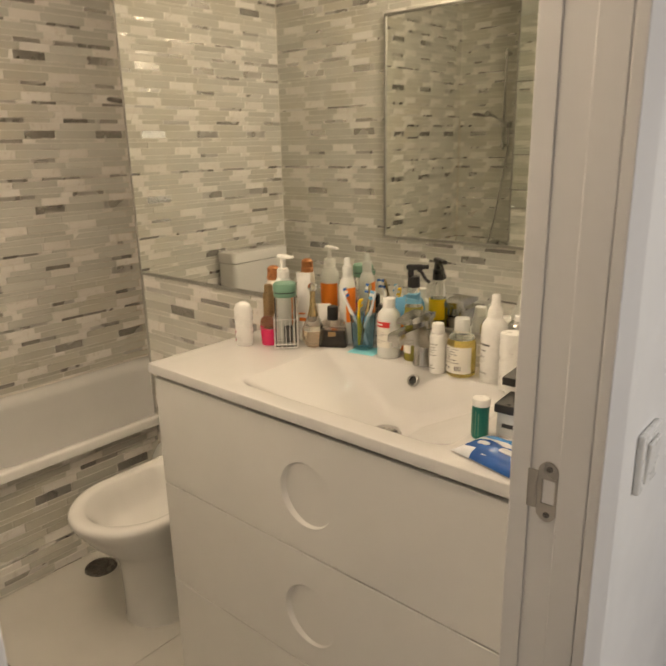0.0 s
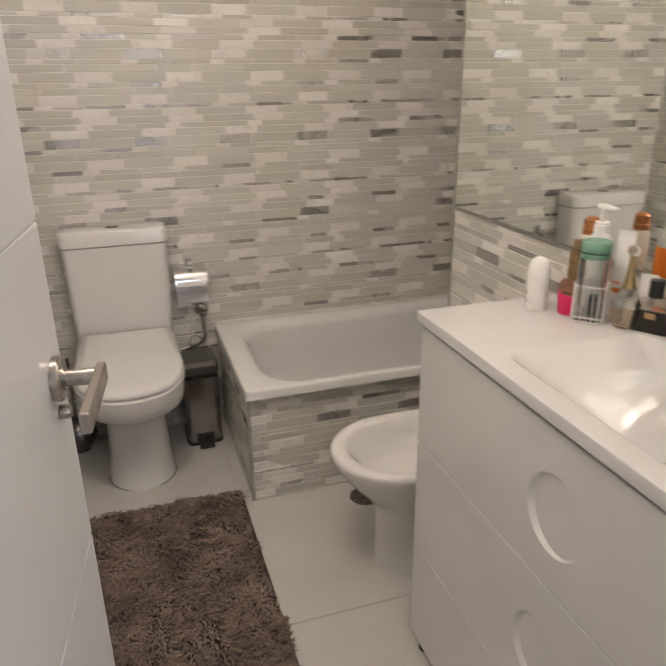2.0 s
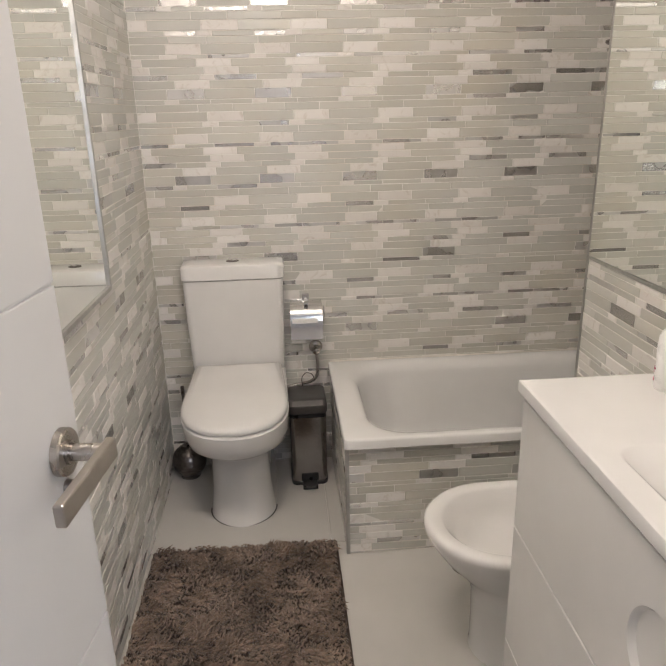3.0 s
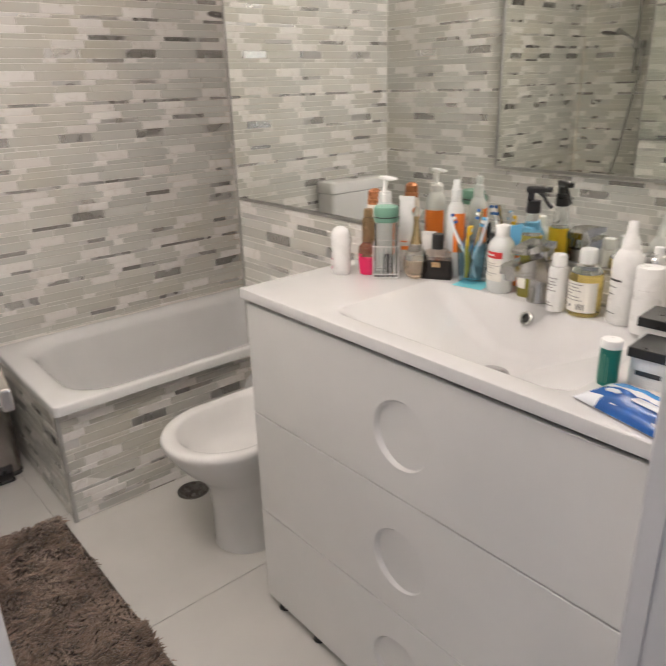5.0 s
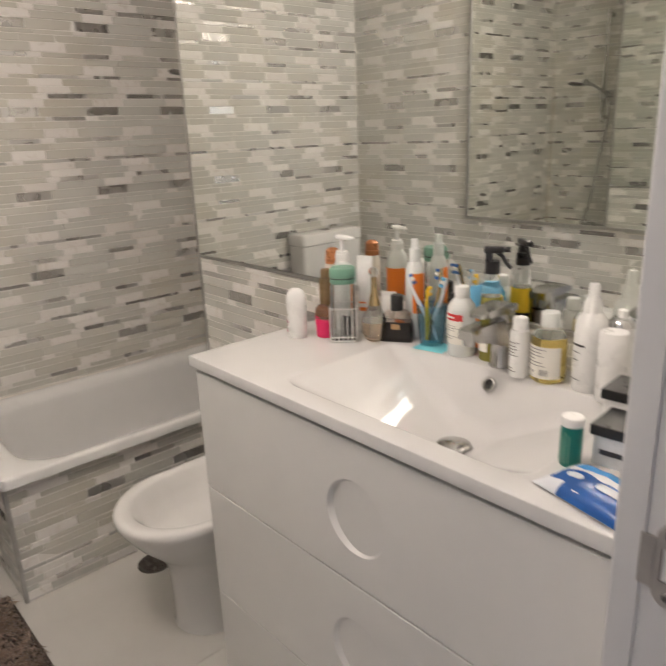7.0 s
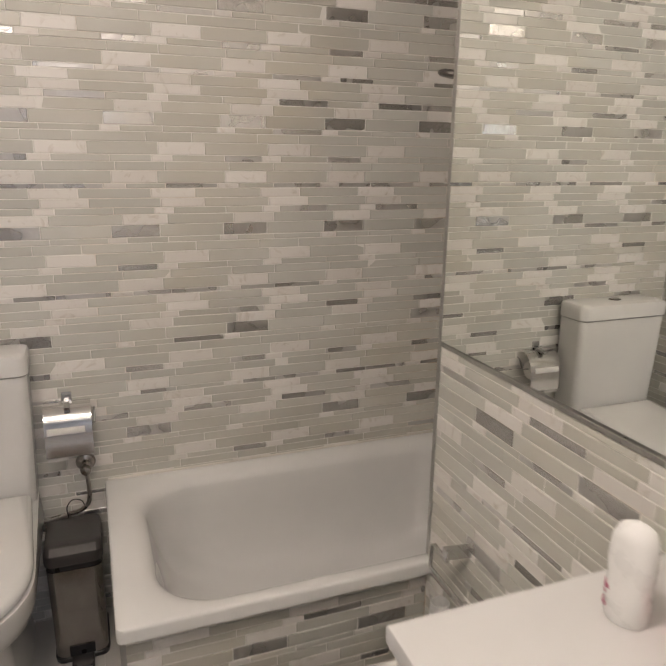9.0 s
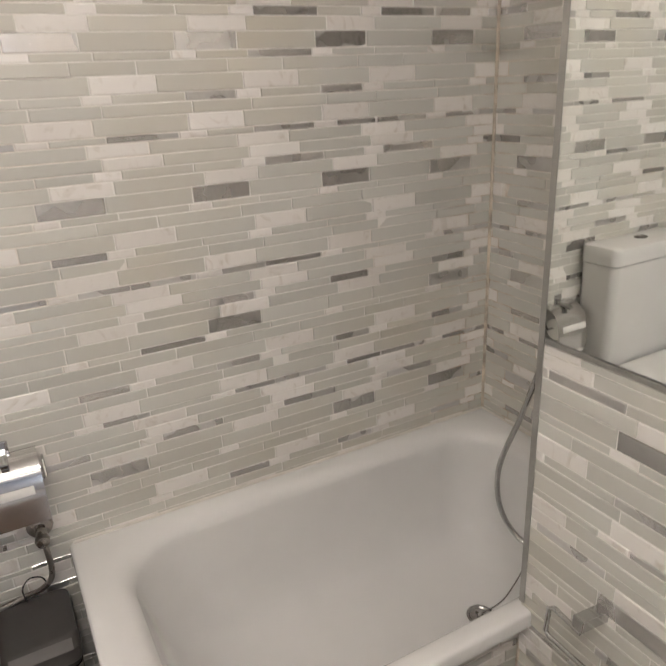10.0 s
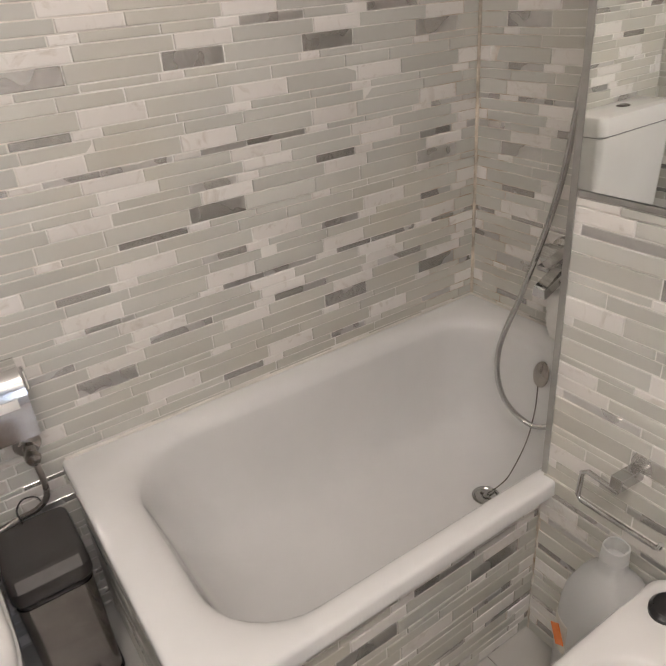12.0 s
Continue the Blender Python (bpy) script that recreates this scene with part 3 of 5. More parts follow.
# tiled surround
structure(part("recess_filler", box(XE - 0.0015, XE + 0.009, YM + BACK, YT, 0.0, RIM - 0.037), M_GROUT), "grouted wall end under the bath rim", "wall")
surround = structure(part("bath_surround", box(XE - 0.016, XE - 0.002 - BACK, TUB_Y0 + 0.008 + BACK, YM + 0.004, 0.0, RIM - 0.037), M_GROUT), "grouted front of the bath surround with strip mosaic", "bath surround")
structure(part("bath_surround_end", box(XF - 0.001, XE - 0.0165, TUB_Y0 + 0.008 + BACK, TUB_Y0 + 0.03, 0.0, RIM - 0.037), M_GROUT), "grouted end of the bath surround with strip mosaic", "bath surround")
surround_end = bpy.data.objects["bath_surround_end"]
XP = XE - 0.002
corner_trim("trim_bath", XP + 0.0005, TUB_Y0 + 0.0075, 0.001, RIM - 0.038, -1, 1)
part("silicone_bead", sweep([(XF + 0.004, TUB_Y0 + 0.01, RIM + 0.001), (XF + 0.004, YT - 0.006, RIM + 0.001), (XE - 0.01, YT - 0.006, RIM + 0.001)], 0.0045, 8), M_STAINED, bath, "yellowed silicone bead")

part("corner_bead", sweep([(XF + 0.003, YT - 0.003, RIM), (XF + 0.003, YT - 0.003, 1.6)], 0.0045, 8), M_BROWNED, bath, "brown-stained silicone bead")
# shower set on the tap wall
shower = thing("shower_rail", "chrome shower rail with hand shower and hose", "shower", (-1.965, YT, 0))
part("rail", moved(lathe(((0.0, 1.37), (0.0095, 1.37), (0.0095, 2.05), (0.0, 2.05)), 16), pose(-0.03, -0.055, 0)), M_CHROME, shower, "", 40)
for rz in (1.40, 2.02):
    part("rail_bracket", moved(box(-0.012, 0.012, -0.066, 0.0, -0.012, 0.012, 0.004, 3), pose(-0.03, 0, rz)), M_CHROME, shower)
part("slider", box(-0.048, 0.026, -0.078, -0.034, 1.52, 1.565, 0.008, 3), M_CHROME, shower)
hs = part("hand_shower", sweep(spline([(0.02, -0.085, 1.50), (0.0, -0.115, 1.555), (-0.045, -0.17, 1.60), (-0.075, -0.215, 1.617)]), [0.010] * 16 + [0.011, 0.012, 0.013, 0.014, 0.016, 0.02, 0.024, 0.028, 0.03], 14, True, 0.8), M_CHROME, shower, "chrome hand shower", 50)
part("spray_face", moved(lathe(((0.0, 0.006), (0.034, 0.006), (0.044, 0.0), (0.044, -0.006), (0.038, -0.011), (0.0, -0.011)), 30), pose(-0.105, -0.265, 1.612, -8, 6, 0)), M_DARKMETAL, hs, "", 40)
hose = spline([(0.02, -0.085, 1.50), (0.03, -0.10, 1.36), (0.0, -0.12, 1.10), (-0.035, -0.12, 0.86), (-0.085, -0.15, 0.62), (-0.12, -0.19, 0.44), (-0.10, -0.18, 0.30), (-0.01, -0.15, 0.245), (0.06, -0.11, 0.33), (0.055, -0.09, 0.52), (0.03, -0.09, 0.61)], 10)
part("hose", sweep(hose, 0.0072, 12), M_CHROME, shower, "chrome shower hose", 60)
tap_b = thing("bath_tap", "chrome lever mixer tap on the wall above the bath", "tap", (-2.0, YT, 0.675))
part("tap_body", moved(lathe(((0.0, -0.075), (0.022, -0.075), (0.026, -0.06), (0.026, 0.06), (0.022, 0.075), (0.0, 0.075)), 24), pose(0, -0.055, 0, 0, 90, 0)), M_CHROME, tap_b, "", 40)
for dx in (-0.06, 0.06):
    part("wall_rose", moved(lathe(((0.0, 0), (0.03, 0), (0.027, 0.012), (0.014, 0.018), (0.014, 0.05), (0.0, 0.05)), 24), pose(dx, 0, 0, 90)), M_CHROME, tap_b, "", 40)
part("spout", loft([[(x * s, y, z + dz) for x, z in ((-0.02, -0.011), (0.02, -0.011), (0.017, 0.011), (-0.017, 0.011))] for y, dz, s in ((-0.05, -0.012, 1.0), (-0.10, -0.025, 1.05), (-0.155, -0.05, 1.0), (-0.16, -0.052, 0.9))]), M_CHROME, tap_b, "", 30)
part("lever", moved(box(-0.016, 0.016, -0.12, -0.01, 0.03, 0.042, 0.004, 3), pose(0, -0.03, 0.0, 14)), M_CHROME, tap_b)
cloth = thing("wash_cloth", "crumpled white wash cloth hanging under the bath tap", "cloth", (-1.985, 1.80, 0.55))
bm = lathe([(0.012 + 0.034 * math.sin(math.pi * k / 12) ** 0.7, -0.085 + 0.0125 * k) for k in range(13)], 28, 1.1, 0.8)
for v in bm.verts:
    v.co += Vector((noise.noise(v.co * 40) * 0.012, noise.noise(v.co * 40 + Vector((9, 0, 0))) * 0.012, 0))
part("cloth_fold", bm, M_PAPER, cloth, "", 80)

# ---- toilet ----
toilet = thing("toilet", "white close-coupled toilet with its lid closed", "toilet", (XF + 0.001, 0.306, 0))


def d_ring(front, back, half, z, seg=32, square=0.0):
    """A D-shaped outline: a straight back, sides running to a rounded front. x runs away from the wall."""
    pts = []
    depth = half * 1.05
    for i in range(seg + 1):
        a = -math.pi / 2 + math.pi * i / seg
        c, s = math.cos(a), math.sin(a)
        k = (abs(c) ** (2 + square) + abs(s) ** (2 + square)) ** (-1 / (2 + square))
        pts.append((front - depth + depth * k * c, half * k * s, z))
    pts.append((back, half, z))
    pts.append((back, -half, z))
    return pts


def tilted(rings, taper=1.0):
    """The bowl's rim, the seat and the lid rise a little towards the hinges and draw in there."""
    return [[(x, y * (taper if x < 0.2 else 1.0), z + 0.045 * min(1.0, max(0, (0.60 - x) / 0.46))) for x, y, z in r] for r in rings]


ped = [d_ring(0.466, 0.03, 0.122, 0.0), d_ring(0.462, 0.03, 0.119, 0.02), d_ring(0.455, 0.03, 0.108, 0.12), d_ring(0.462, 0.03, 0.104, 0.24), d_ring(0.485, 0.03, 0.112, 0.292),
       d_ring(0.545, 0.03, 0.145, 0.318), d_ring(0.588, 0.03, 0.172, 0.346), d_ring(0.601, 0.03, 0.182, 0.378)]
ped += tilted([d_ring(0.606, 0.05, 0.186, 0.415, 32, 0.15), d_ring(0.607, 0.05, 0.187, 0.4265, 32, 0.15), d_ring(0.600, 0.055, 0.182, 0.4315, 32, 0.15), d_ring(0.58, 0.07, 0.17, 0.4325, 32, 0.15)], 0.95)
part("bowl", loft(ped), M_CERAMIC, toilet, "", 45)
seat = tilted([d_ring(0.590, 0.14, 0.174, 0.433, 32, 0.25), d_ring(0.590, 0.14, 0.174, 0.4362, 32, 0.25)], 0.9)
part("seat", loft(seat), M_CERAMIC, toilet, "", 45)
lid = tilted([d_ring(0.592, 0.14, 0.177, 0.4364, 32, 0.3), d_ring(0.601, 0.137, 0.184, 0.4385, 32, 0.3), d_ring(0.602, 0.137, 0.185, 0.444, 32, 0.3), d_ring(0.600, 0.137, 0.1835, 0.452, 32, 0.3),
              d_ring(0.593, 0.139, 0.179, 0.459, 32, 0.3), d_ring(0.580, 0.142, 0.170, 0.4632, 32, 0.3), d_ring(0.55, 0.15, 0.15, 0.4655, 32, 0.3), d_ring(0.48, 0.17, 0.09, 0.4672, 32, 0.3)], 0.9)
part("lid", loft(lid), M_CERAMIC, toilet, "", 60)
part("seat_riser", box(0.03, 0.15, -0.165, 0.165, 0.419, 0.462, 0.012, 3), M_CERAMIC, toilet)
for hy in (-0.075, 0.075):
    part("lid_hinge", moved(lathe(((0.0, -0.022), (0.010, -0.022), (0.010, 0.022), (0.0, 0.022)), 16), pose(0.142, hy, 0.474, 90)), M_CERAMIC, toilet, "", 40)
cist = [rounded(0.01, 0.122, -0.172, 0.172, 0.025, 0.462), rounded(0.006, 0.126, -0.177, 0.177, 0.025, 0.48), rounded(0.004, 0.131, -0.185, 0.185, 0.025, 0.72), rounded(0.004, 0.133, -0.187, 0.187, 0.025, 0.836)]
part("cistern", loft(cist), M_CERAMIC, toilet, "", 45)
cl = [rounded(0.003, 0.135, -0.189, 0.189, 0.027, 0.8385), rounded(0.002, 0.139, -0.192, 0.192, 0.029, 0.842), rounded(0.002, 0.139, -0.192, 0.192, 0.029, 0.884), rounded(0.006, 0.134, -0.187, 0.187, 0.027, 0.893), rounded(0.02, 0.12, -0.17, 0.17, 0.025, 0.897)]
part("cistern_lid", loft(cl), M_CERAMIC, toilet, "", 45)
fb = part("flush_button", moved(lathe(((0.0, 0), (0.024, 0), (0.024, 0.003), (0.021, 0.005), (0.0, 0.0055)), 28, 0.75, 1.0), pose(0.072, 0.0, 0.896)), M_DARKMETAL, toilet, "oval chrome flush button", 40)
part("base_seal", sweep([(p[0] * 1.002 if p[0] > 0.1 else p[0], p[1] * 1.01, 0.0015) for p in d_ring(0.462, 0.04, 0.122, 0.0)[:-2]], 0.0028, 6), M_GREY, toilet, "dirty silicone seal")

# toilet brush
tb = thing("toilet_brush", "dark steel toilet brush in a round holder", "toilet brush", (-2.292, 0.073, 0))
part("holder", lathe([(0.0, 0.0), (0.040, 0.0), (0.040, 0.012)] + [(0.070 * math.sin(radians(a)), 0.072 - 0.070 * math.cos(radians(a))) for a in range(40, 150, 10)] + [(0.028, 0.138), (0.02, 0.141), (0.0, 0.141)], 32), M_DARKMETAL, tb, "", 40)
part("brush_handle", lathe(((0.0, 0.135), (0.0055, 0.135), (0.0055, 0.36), (0.0075, 0.365), (0.0075, 0.40), (0.0, 0.403)), 14), M_DARKMETAL, tb, "", 40)

# pedal bin
pb = thing("pedal_bin", "brushed steel pedal bin with a dark grey lid", "waste bin", (-2.262, 0.564, 0))
part("base_ring", loft([rounded(-0.078, 0.102, -0.072, 0.072, 0.024, 0.0), rounded(-0.08, 0.104, -0.074, 0.074, 0.026, 0.014), rounded(-0.077, 0.101, -0.071, 0.071, 0.024, 0.017)]), M_BLACK, pb, "", 40)
part("steel_body", loft([rounded(-0.076, 0.100, -0.070, 0.070, 0.024, 0.016), rounded(-0.083, 0.106, -0.0725, 0.0725, 0.024, 0.298)]), M_BINSTEEL, pb, "", 40)
part("inner_collar", loft([rounded(-0.082, 0.102, -0.071, 0.071, 0.022, 0.298), rounded(-0.082, 0.102, -0.071, 0.071, 0.022, 0.311)]), M_BLACK, pb, "", 40)
lid_b = part("bin_lid", loft([rounded(-0.088, 0.114, -0.0755, 0.0755, 0.026, 0.305), rounded(-0.089, 0.117, -0.0765, 0.0765, 0.027, 0.311), rounded(-0.089, 0.115, -0.0765, 0.0765, 0.027, 0.336), rounded(-0.086, 0.092, -0.073, 0.073, 0.025, 0.351), rounded(-0.075, 0.078, -0.064, 0.064, 0.02, 0.353), rounded(-0.05, 0.05, -0.040, 0.040, 0.02, 0.352)]), M_GREY, pb, "dark grey plastic lid", 40)
lid_b.matrix_local = Matrix.Translation((-0.088, 0, 0.308)) @ Matrix.Rotation(radians(-4.0), 4, "Y") @ Matrix.Translation((0.088, 0, -0.308))
# Pale slab that paints the light caught by the lid's front slope.
part("lid_bevel", moved(box(-0.0125, 0.0125, -0.060, 0.060, 0.0, 0.0016, 0.0006), pose(0.1038, 0, 0.3432, 0, 33)), M_BEVEL, lid_b, "bevel painted lighter as a highlight")
part("pedal", moved(box(-0.01, 0.045, -0.03, 0.03, 0, 0.012, 0.003, 3), pose(0.099, 0, 0.008, 0, 8, 0)), M_BLACK, pb)
part("pedal_recess", box(0.1002, 0.1035, -0.034, 0.034, 0.02, 0.052, 0.0008), M_BLACK, pb)

# toilet roll holder with its roll
rh = thing("toilet_roll_holder", "chrome toilet roll holder with a hinged cover", "toilet roll holder", (XF, 0.577, 0.70))
part("wall_plate", box(0.0, 0.006, -0.014, 0.014, -0.01, 0.04, 0.002), M_CHROME, rh)
part("arm", moved(box(0.0, 0.055, -0.008, 0.008, -0.005, 0.005, 0.002), pose(0.004, 0, 0.018, 0, 10, 0)), M_CHROME, rh)
fold = ((0.006, 0.014), (0.020, 0.012), (0.038, 0.004), (0.053, -0.010), (0.063, -0.026), (0.069, -0.045), (0.0725, -0.068), (0.074, -0.098), (0.075, -0.128))
cov = [[(x, y, z) for x, z in fold] for y in (-0.063, 0.063)]
sheet = [c + [(p[0] - 0.0016, p[1], p[2] - 0.0012) for p in c[::-1]] for c in cov]
part("cover", loft(sheet), M_SATIN, rh, "", 50)
part("roll_bar", sweep([(0.03, -0.066, -0.055), (0.03, 0.066, -0.055), (0.03, 0.071, -0.05), (0.012, 0.071, -0.02), (0.0, 0.071, -0.015)], 0.003, 8), M_CHROME, rh)
roll = thing("toilet_roll", "thin white toilet roll on its chrome holder", "toilet roll", (XF + 0.038, 0.577, 0.642))
part("paper", moved(lathe(((0.018, -0.05), (0.034, -0.05), (0.034, 0.05), (0.018, 0.05)), 28), pose(0, -0.006, 0, 90)), M_PAPER, roll, "", 40)
part("loose_sheet", box(0.026, 0.029, -0.062, -0.008, -0.085, -0.01, 0.001), M_PAPER, roll)

# stop valve and supply hose
valve = thing("stop_valve", "worn chrome stop valve with a braided hose", "stop valve", (XF, 0.612, 0.515))
part("rose", moved(lathe(((0.0, 0), (0.028, 0), (0.024, 0.008), (0.012, 0.012), (0.012, 0.05), (0.0, 0.05)), 24), pose(0, 0, 0, 0, 90)), M_NICKEL, valve, "", 40)
part("knob", moved(lathe(((0.0, 0), (0.014, 0.002), (0.016, 0.01), (0.013, 0.02), (0.0, 0.022)), 14), pose(0.048, 0, 0.0, 0, 90)), M_NICKEL, valve, "", 40)
part("braided_hose", sweep(spline([(0.035, 0, -0.01), (0.04, 0.004, -0.06), (0.04, 0.0, -0.11), (0.03, -0.025, -0.14), (0.02, -0.06, -0.152), (0.02, -0.13, -0.165)]), 0.0065, 10), M_NICKEL, valve, "", 60)
part("wire_loop", sweep(spline([(0.03, -0.01, -0.14), (0.03, -0.02, -0.11), (0.03, -0.045, -0.103), (0.03, -0.062, -0.125), (0.03, -0.06, -0.16)]), 0.0018, 6), M_BLACK, valve)

# ---- bidet ----
bid = thing("bidet", "white ceramic bidet beside the vanity", "bidet", (-1.278, YM + 0.003, 0))


def b_ring(front, back, half, z, seg=40, corner=0.035):
    """An egg outline with rounded back corners; y runs from the wall (0) towards the room (negative)."""
    pts = []
    mid = half * 0.95
    for i in range(seg + 1):
        a = math.pi * i / seg
        pts.append((half * math.cos(a), -(front - mid * 1.15) - mid * 1.15 * math.sin(a), z))
    c = min(corner, half * 0.95, (front - mid * 1.15 - back) * 0.9)
    for side in (-1, 1):
        arc = [(side * (half - c + c * math.cos(radians(k * 10))), -back - c + c * math.sin(radians(k * 10)), z) for k in range(10)]
        pts += arc if side < 0 else arc[::-1]
    return pts


br = [b_ring(0.440, 0.02, 0.112, 0.0), b_ring(0.437, 0.02, 0.110, 0.012), b_ring(0.437, 0.02, 0.109, 0.10), b_ring(0.440, 0.02, 0.109, 0.18), b_ring(0.448, 0.02, 0.113, 0.222), b_ring(0.478, 0.02, 0.129, 0.262), b_ring(0.530, 0.015, 0.157, 0.318),
      b_ring(0.562, 0.012, 0.175, 0.365), b_ring(0.574, 0.01, 0.183, 0.392), b_ring(0.572, 0.01, 0.1815, 0.404), b_ring(0.565, 0.012, 0.176, 0.410), b_ring(0.553, 0.014, 0.169, 0.4115)]
ibr = [b_ring(0.532, 0.155, 0.151, 0.4095, corner=0.09), b_ring(0.522, 0.162, 0.143, 0.402, corner=0.09), b_ring(0.495, 0.172, 0.129, 0.363, corner=0.09), b_ring(0.47, 0.185, 0.108, 0.32, corner=0.09), b_ring(0.435, 0.20, 0.082, 0.302, corner=0.09), b_ring(0.40, 0.22, 0.055, 0.293, corner=0.05), b_ring(0.34, 0.25, 0.02, 0.290, corner=0.09)]
part("bowl", loft(br + ibr), M_CERAMIC, bid, "", 50)
part("tap_hole_cover", moved(lathe(((0.0, 0.0), (0.026, 0.0), (0.026, 0.006), (0.021, 0.012), (0.0, 0.013)), 28, 1.0, 1.25), pose(-0.132, -0.072, 0.4105)), M_BLACK, bid, "black plastic cap", 40)
part("overflow_slot", moved(lathe(((0.0, 0.0), (0.012, 0.0), (0.012, 0.002), (0.0, 0.0022)), 16, 1.6, 0.5), pose(0.0, -0.168, 0.378, 65)), M_DARKMETAL, bid)
cap = thing("floor_drain", "round steel drain cover in the floor tiles", "floor drain", (-1.61, 1.055, 0.0))
part("cover", lathe(((0.0, 0.0), (0.056, 0.0), (0.054, 0.003), (0.048, 0.004), (0.044, 0.0028), (0.0, 0.0032)), 36), M_DARKMETAL, cap, "", 40)

# towel holder beside the bidet
th = thing("towel_holder", "open square chrome towel holder on the tiled wall", "towel holder", (-1.53, YM, 0.57))
part("post", moved(box(-0.011, 0.011, -0.062, 0.0, -0.011, 0.011, 0.0015), pose(0, 0, 0, -6)), M_CHROME, th)
part("ring", sweep([(0.004, -0.056, -0.012), (-0.052, -0.056, -0.006), (-0.062, -0.057, -0.013), (-0.064, -0.058, -0.062), (-0.057, -0.058, -0.069), (0.076, -0.058, -0.069), (0.083, -0.058, -0.066), (0.085, -0.058, -0.056)], 0.0045, 10), M_CHROME, th, "", 60)
jug = thing("water_jug", "large empty translucent plastic jug on the floor", "plastic jug", (-1.498, 1.316, 0))
jp = [(0.0, 0.0), (0.060, 0.0), (0.068, 0.01), (0.069, 0.30), (0.067, 0.345), (0.062, 0.375), (0.050, 0.402), (0.036, 0.420), (0.026, 0.432), (0.0215, 0.442), (0.0195, 0.484), (0.0170, 0.484), (0.0180, 0.44)]
part("jug_body", lathe(jp, 36, power=2.6), M_JUG, jug, "", 45)
part("neck_ring", moved(lathe(((0.019, 0.455), (0.0225, 0.455), (0.0225, 0.459), (0.019, 0.459)), 24), pose(0, 0, 0)), M_JUG, jug)
part("warning_label", curved_label(0.069, 0.25, 0.32, 218, 253, power=2.6), M_LABEL, jug, "white label with an orange diamond")
part("label_mark", moved(box(-0.018, 0.018, -0.0006, 0.0006, -0.018, 0.018), pose(-0.0405, -0.0652, 0.285, 0, 45, -28)), M_ORANGE, jug)

# ---- rug ----
rug = thing("bath_rug", "shaggy brown bath rug on the white floor tiles", "rug", (0, 0, 0))
RX0, RX1, RY0, RY1 = -1.778, -0.60, 0.012, 0.638
part("rug_backing", box(RX0, RX1, RY0, RY1, 0.0, 0.009, 0.003), M_RUGBASE, rug)
rng = random.Random(5)
vv, ff = [], []
step = 0.0064
for ix in range(int((RX1 - RX0) / step)):
    for iy in range(int((RY1 - RY0) / step)):
        x, y = RX0 + (ix + rng.random()) * step, RY0 + (iy + rng.random()) * step
        clump = noise.noise((x * 32, y * 32, 2))
        flow = noise.noise((x * 13, y * 13, 0)) * 3.4 + noise.noise((x * 4, y * 4, 5)) * 2.6 + 0.5
        lean = 0.014 + 0.016 * rng.random()
        h = 0.015 + 0.007 * rng.random() + 0.014 * clump
        a = flow + rng.gauss(0, 0.3)
        d = Vector((math.cos(a), math.sin(a), 0))
        if y < RY0 + 0.03:
            d.y = abs(d.y)
        s = Vector((-d.y, d.x, 0)) * (0.0024 + 0.0018 * rng.random())
        b0, m0, t0 = Vector((x, y, 0.007)), Vector((x, y, 0.007 + h * 0.75)) + d * lean * 0.4, Vector((x, y, 0.006 + h * 0.92)) + d * lean
        n = len(vv)
        vv += [b0 - s, b0 + s, m0 - s * 0.9, m0 + s * 0.9, t0, m0 - d * 0.002 + Vector((0, 0, 0.002))]
        ff += [(n, n + 1, n + 3, n + 2), (n + 2, n + 3, n + 4), (n + 2, n + 5, n + 4), (n + 3, n + 4, n + 5)]
me = bpy.data.meshes.new("rug_pile")
me.from_pydata(vv, [], ff)
me.materials.append(M_RUG)
pile = new("rug_pile", me)
pile.parent = rug
tagged(pile, "long brown shag pile", "", "", "stuff")

# ---- vanity ----
TOP = 0.924
VX0, VX1, VF = -0.984, -0.006, 0.9465
van = thing("vanity_cabinet", "white lacquered vanity with three wide drawers", "vanity cabinet", (0, 0, 0))
part("carcass", box(VX0 + 0.003, VX1, VF + 0.02, YM - 0.009, 0.028, 0.80, 0.001), M_LACQUER, van)


for sx0, sx1 in ((VX0 + 0.003, VX0 + 0.021), (VX1 - 0.018, VX1)):
    part("side_panel", box(sx0, sx1, VF + 0.02, YM - 0.009, 0.8002, TOP - 0.0255), M_LACQUER, van)


